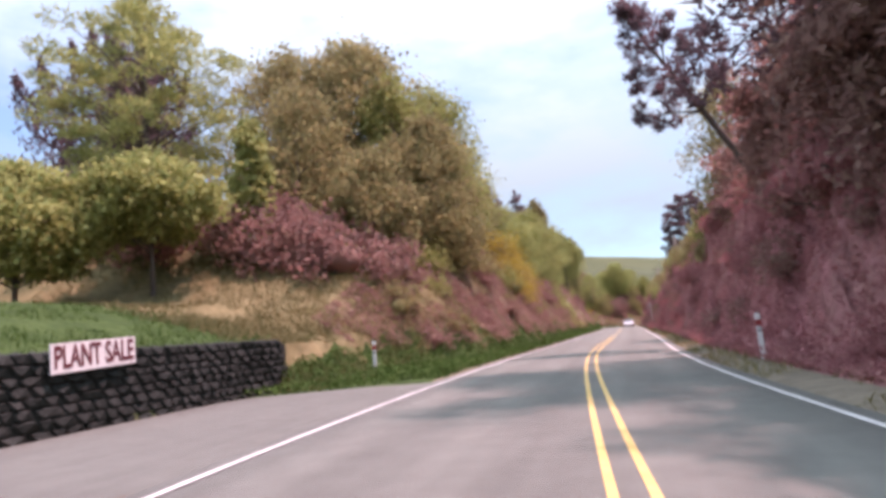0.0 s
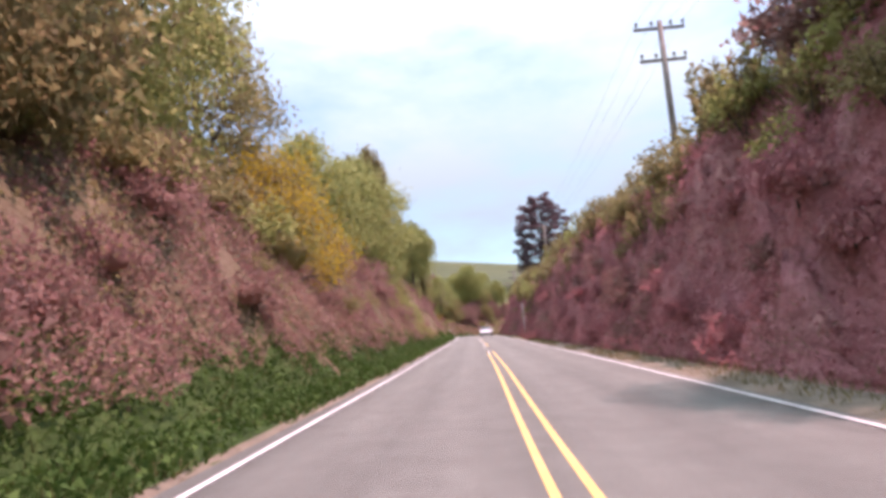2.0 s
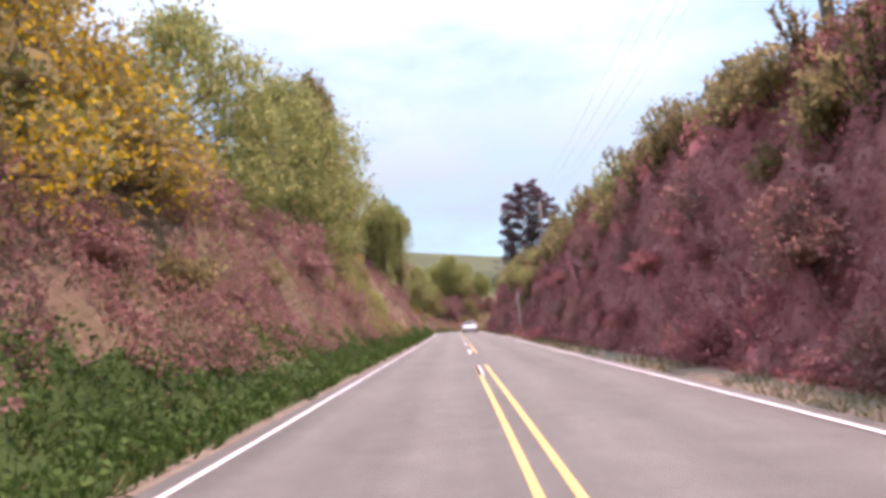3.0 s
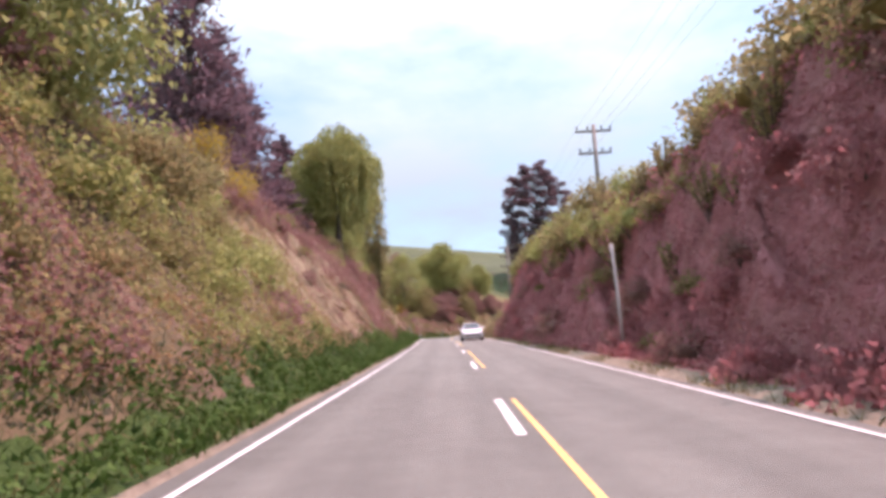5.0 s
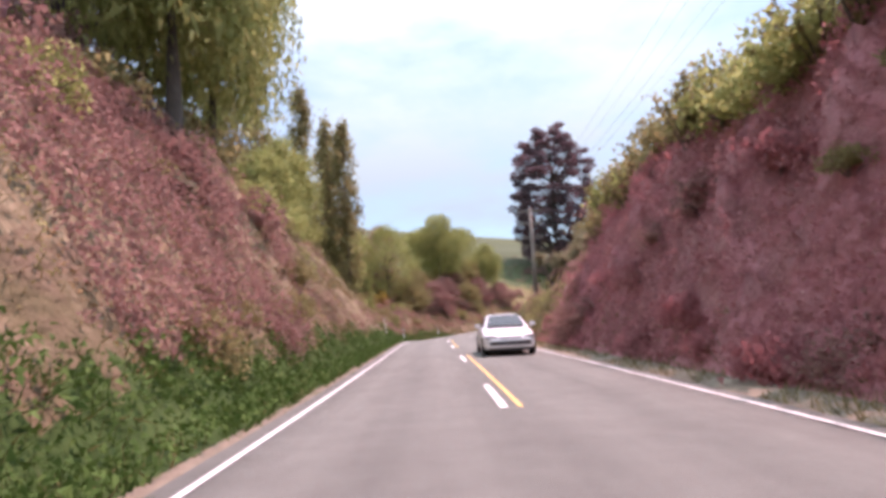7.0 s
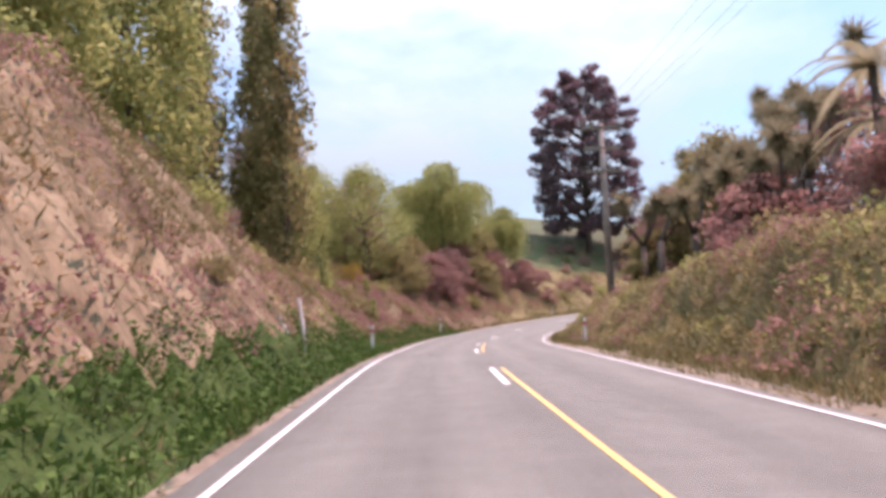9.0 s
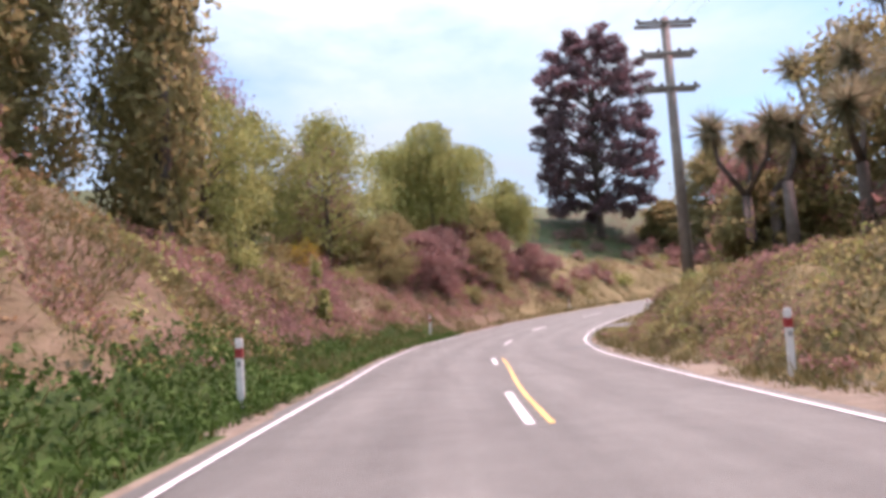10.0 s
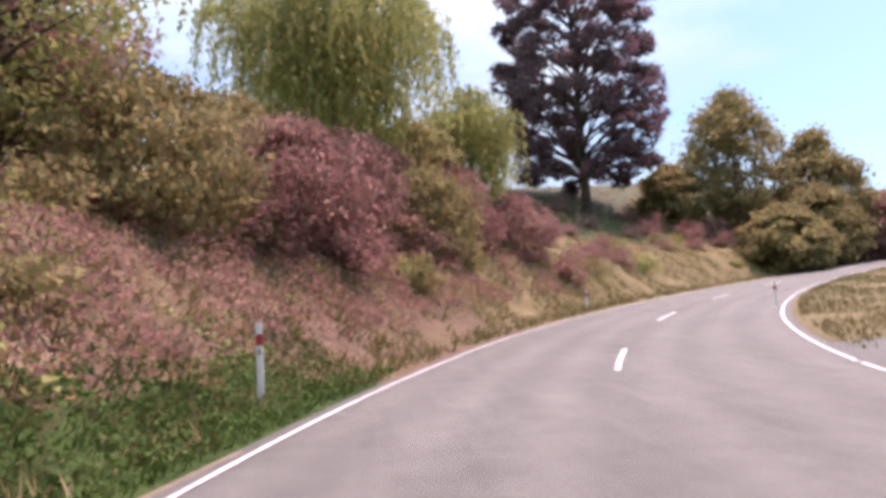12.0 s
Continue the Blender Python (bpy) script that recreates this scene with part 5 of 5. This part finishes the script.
# dark stone wall with the sign
def stone_wall():
    r = random.Random(4)
    top = new("retaining_wall")
    bm = bmesh.new()
    box(bm, -13.0, -0.1, 0.12, 0.7, -0.3, 1.24, 0.05)
    part("core", bm, STONE, top)
    z = 0.0
    while z < 1.25:
        h = r.uniform(0.13, 0.2)
        x = -13.0 if z < 1.1 else -12.8
        end = -0.35 * z + r.uniform(-0.1, 0.1)
        while x < end - 0.08:
            w = min(r.uniform(0.18, 0.5) * (1.8 if x < -10 else 1), end - x)
            bm = bmesh.new()
            bmesh.ops.create_icosphere(bm, subdivisions=1, radius=1.0)
            for v in bm.verts:
                p = Vector([max(-0.72, min(0.72, c)) / 0.72 for c in v.co]) * r.uniform(0.9, 1.0)
                v.co = Vector((x + w / 2 + p.x * (w / 2 + 0.02), 0.2 + p.y * 0.17 + r.uniform(-0.03, 0.03), z + h / 2 + p.z * (h / 2 + 0.02)))
            part("stone", bm, STONE, top)
            x += w
        z += h
    top.matrix_world = pose(-6.35, 18.0, -0.05, 0, 0, 91)
    return tagged(top, "low dark rough stone retaining wall below the lawn", "wall")


stone_wall()


def writing(text, size, width, mat, parent, m, label):
    curve = bpy.data.curves.new("lettering", "FONT")
    curve.body, curve.size, curve.extrude, curve.align_x, curve.align_y = text, size, 0.004, "CENTER", "CENTER"
    curve.offset = size * 0.018
    ob = new("lettering", curve)
    bpy.context.view_layer.update()
    mesh = bpy.data.meshes.new_from_object(ob.evaluated_get(bpy.context.evaluated_depsgraph_get()))
    bpy.data.objects.remove(ob)
    xs = [v.co.x for v in mesh.vertices]
    k = width / (max(xs) - min(xs))
    for v in mesh.vertices:
        v.co.x *= k
    made = finish("lettering", mesh, mat, parent, label)
    made.matrix_local = m
    return made


sign = new("sale_sign")
bm = bmesh.new()
box(bm, -0.86, 0.86, -0.012, 0.012, -0.235, 0.235, 0.005)
part("board", bm, POST_WHITE, sign)
writing("PLANT SALE", 0.5, 1.6, SIGN_RED, sign, pose(0, -0.017, 0.0, 90, 0, 0), "dark red block lettering")
tagged(sign, "white sign board reading PLANT SALE on the dark wall", "sign")
sign.matrix_world = pose(-6.19, 11.5, 1.2, 0, -2.8, 91)


def wheel(parent, x, y):
    bm = bmesh.new()
    tube(bm, [(x - 0.1, y, 0.31), (x - 0.08, y, 0.31), (x + 0.08, y, 0.31), (x + 0.1, y, 0.31)], [0.27, 0.31, 0.31, 0.27], 20)
    w = part("wheel", bm, RUBBER, parent, "black tyre", True)
    bm = bmesh.new()
    s = 1 if x > 0 else -1
    tube(bm, [(x + s * 0.085, y, 0.31), (x + s * 0.112, y, 0.31)], [0.2, 0.17], 14)
    part("rim", bm, ALLOY, w, "silver rim")


def sedan():
    """A white four-door car that faces -y."""
    top = new("car")
    # half sections along its length: y, then sill, shoulder and deck heights, half width
    secs = [(-2.2, 0.32, 0.5, 0.56, 0.62), (-2.12, 0.24, 0.55, 0.66, 0.76), (-1.8, 0.22, 0.62, 0.74, 0.83), (-1.2, 0.2, 0.68, 0.82, 0.855), (-0.75, 0.2, 0.72, 0.90, 0.86),
            (0.2, 0.2, 0.74, 0.92, 0.86), (1.2, 0.2, 0.75, 0.93, 0.85), (1.7, 0.24, 0.74, 0.94, 0.82), (2.1, 0.3, 0.7, 0.9, 0.74), (2.2, 0.36, 0.6, 0.78, 0.64)]
    bm = bmesh.new()
    rings = []
    for y, a, b, c, w in secs:
        half = [(w * 0.93, a), (w, a + 0.12), (w, b), (w * 0.955, c - 0.05), (w * 0.86, c), (w * 0.4, c + 0.025)]
        rings.append([bm.verts.new((px, y, pz)) for px, pz in half] + [bm.verts.new((-px, y, pz)) for px, pz in half[::-1]])
    for p, q in zip(rings, rings[1:]):
        for k in range(12):
            bm.faces.new((p[k], p[(k + 1) % 12], q[(k + 1) % 12], q[k]))
    bm.faces.new(rings[0][::-1])
    bm.faces.new(rings[-1])
    part("body", bm, CAR_WHITE, top, "", True)
    cab = [(-0.95, 0.90, 0.72), (-0.28, 1.30, 0.56), (0.1, 1.35, 0.55), (0.75, 1.33, 0.54), (1.05, 1.27, 0.53), (1.6, 0.93, 0.66)]
    bm = bmesh.new()
    rings = []
    for y, z, w in cab:
        foot = 0.90 if 0.1 <= y <= 1.05 or y == -0.28 else 0.88
        rings.append([bm.verts.new(p) for p in ((0.78 if z > 1 else w + 0.04, y, foot), (w, y, z - 0.03), (w * 0.8, y, z), (-w * 0.8, y, z), (-w, y, z - 0.03), (-(0.78 if z > 1 else w + 0.04), y, foot))])
    for p, q in zip(rings, rings[1:]):
        for k in range(5):
            bm.faces.new((p[k], p[k + 1], q[k + 1], q[k]))
    part("cabin", bm, CAR_WHITE, top, "", True)
    for nm, pts in (("windscreen", [(-0.64, -0.93, 0.955), (0.64, -0.93, 0.955), (0.5, -0.33, 1.30), (-0.5, -0.33, 1.30)]),
                    ("rear_window", [(0.58, 1.56, 0.98), (-0.58, 1.56, 0.98), (-0.46, 1.1, 1.26), (0.46, 1.1, 1.26)])):
        bm = bmesh.new()
        d = Vector((0, -0.018 if nm == "windscreen" else 0.018, 0.02))
        a = [bm.verts.new(Vector(p) + d) for p in pts]
        b = [bm.verts.new(Vector(p)) for p in pts]
        bm.faces.new(a)
        for k in range(4):
            bm.faces.new((a[k], b[k], b[(k + 1) % 4], a[(k + 1) % 4]))
        part(nm, bm, GLASS, top, "dark glass")
    for s in (-1, 1):
        for nm, pts in (("front_side_window", [(-0.55, 0.93), (0.3, 0.94), (0.3, 1.27), (-0.2, 1.25)]), ("rear_side_window", [(0.38, 0.94), (1.25, 0.95), (0.98, 1.2), (0.38, 1.27)])):
            bm = bmesh.new()
            a = [bm.verts.new((s * (0.80 - 0.53 * (z - 0.9)), y, z)) for y, z in pts]
            b = [bm.verts.new((s * (0.76 - 0.53 * (z - 0.9)), y, z)) for y, z in pts]
            bm.faces.new(a)
            for k in range(4):
                bm.faces.new((a[k], b[k], b[(k + 1) % 4], a[(k + 1) % 4]))
            part(nm, bm, GLASS, top, "dark glass")
        bm = bmesh.new()
        box(bm, s * 0.6 - 0.2, s * 0.6 + 0.2, -2.175, -2.02, 0.55, 0.665, 0.03)
        part("headlight", bm, LAMP, top, "clear headlight")
        bm = bmesh.new()
        box(bm, s * 0.94 - 0.1, s * 0.94 + 0.1, -0.78, -0.66, 0.92, 1.05, 0.03)
        part("mirror", bm, CAR_WHITE, top, "white door mirror")
        bm = bmesh.new()
        box(bm, s * 0.55 - 0.1, s * 0.55 + 0.1, -2.17, -2.05, 0.33, 0.4, 0.015)
        part("fog_light", bm, LAMP, top, "small lamp in the bumper")
        for y in (-1.38, 1.28):
            wheel(top, s * 0.78, y)
    bm = bmesh.new()
    box(bm, -0.66, 0.66, -2.225, -2.0, 0.36, 0.47, 0.02)
    part("air_intake", bm, BLACK, top, "dark air intake")
    bm = bmesh.new()
    box(bm, -0.36, 0.36, -2.21, -2.0, 0.565, 0.61, 0.01)
    part("grille", bm, BLACK, top, "dark grille")
    bm = bmesh.new()
    box(bm, -0.7, 0.7, -2.16, 2.1, 0.17, 0.28, 0.03)
    part("underbody", bm, BLACK, top, "dark underbody")
    return tagged(top, "white sedan in the oncoming lane of the road", "car")


car = sedan()
car.matrix_world = pose(*lane_point(np.array([117.5]), 1.5)[0], 0, 0, 0)
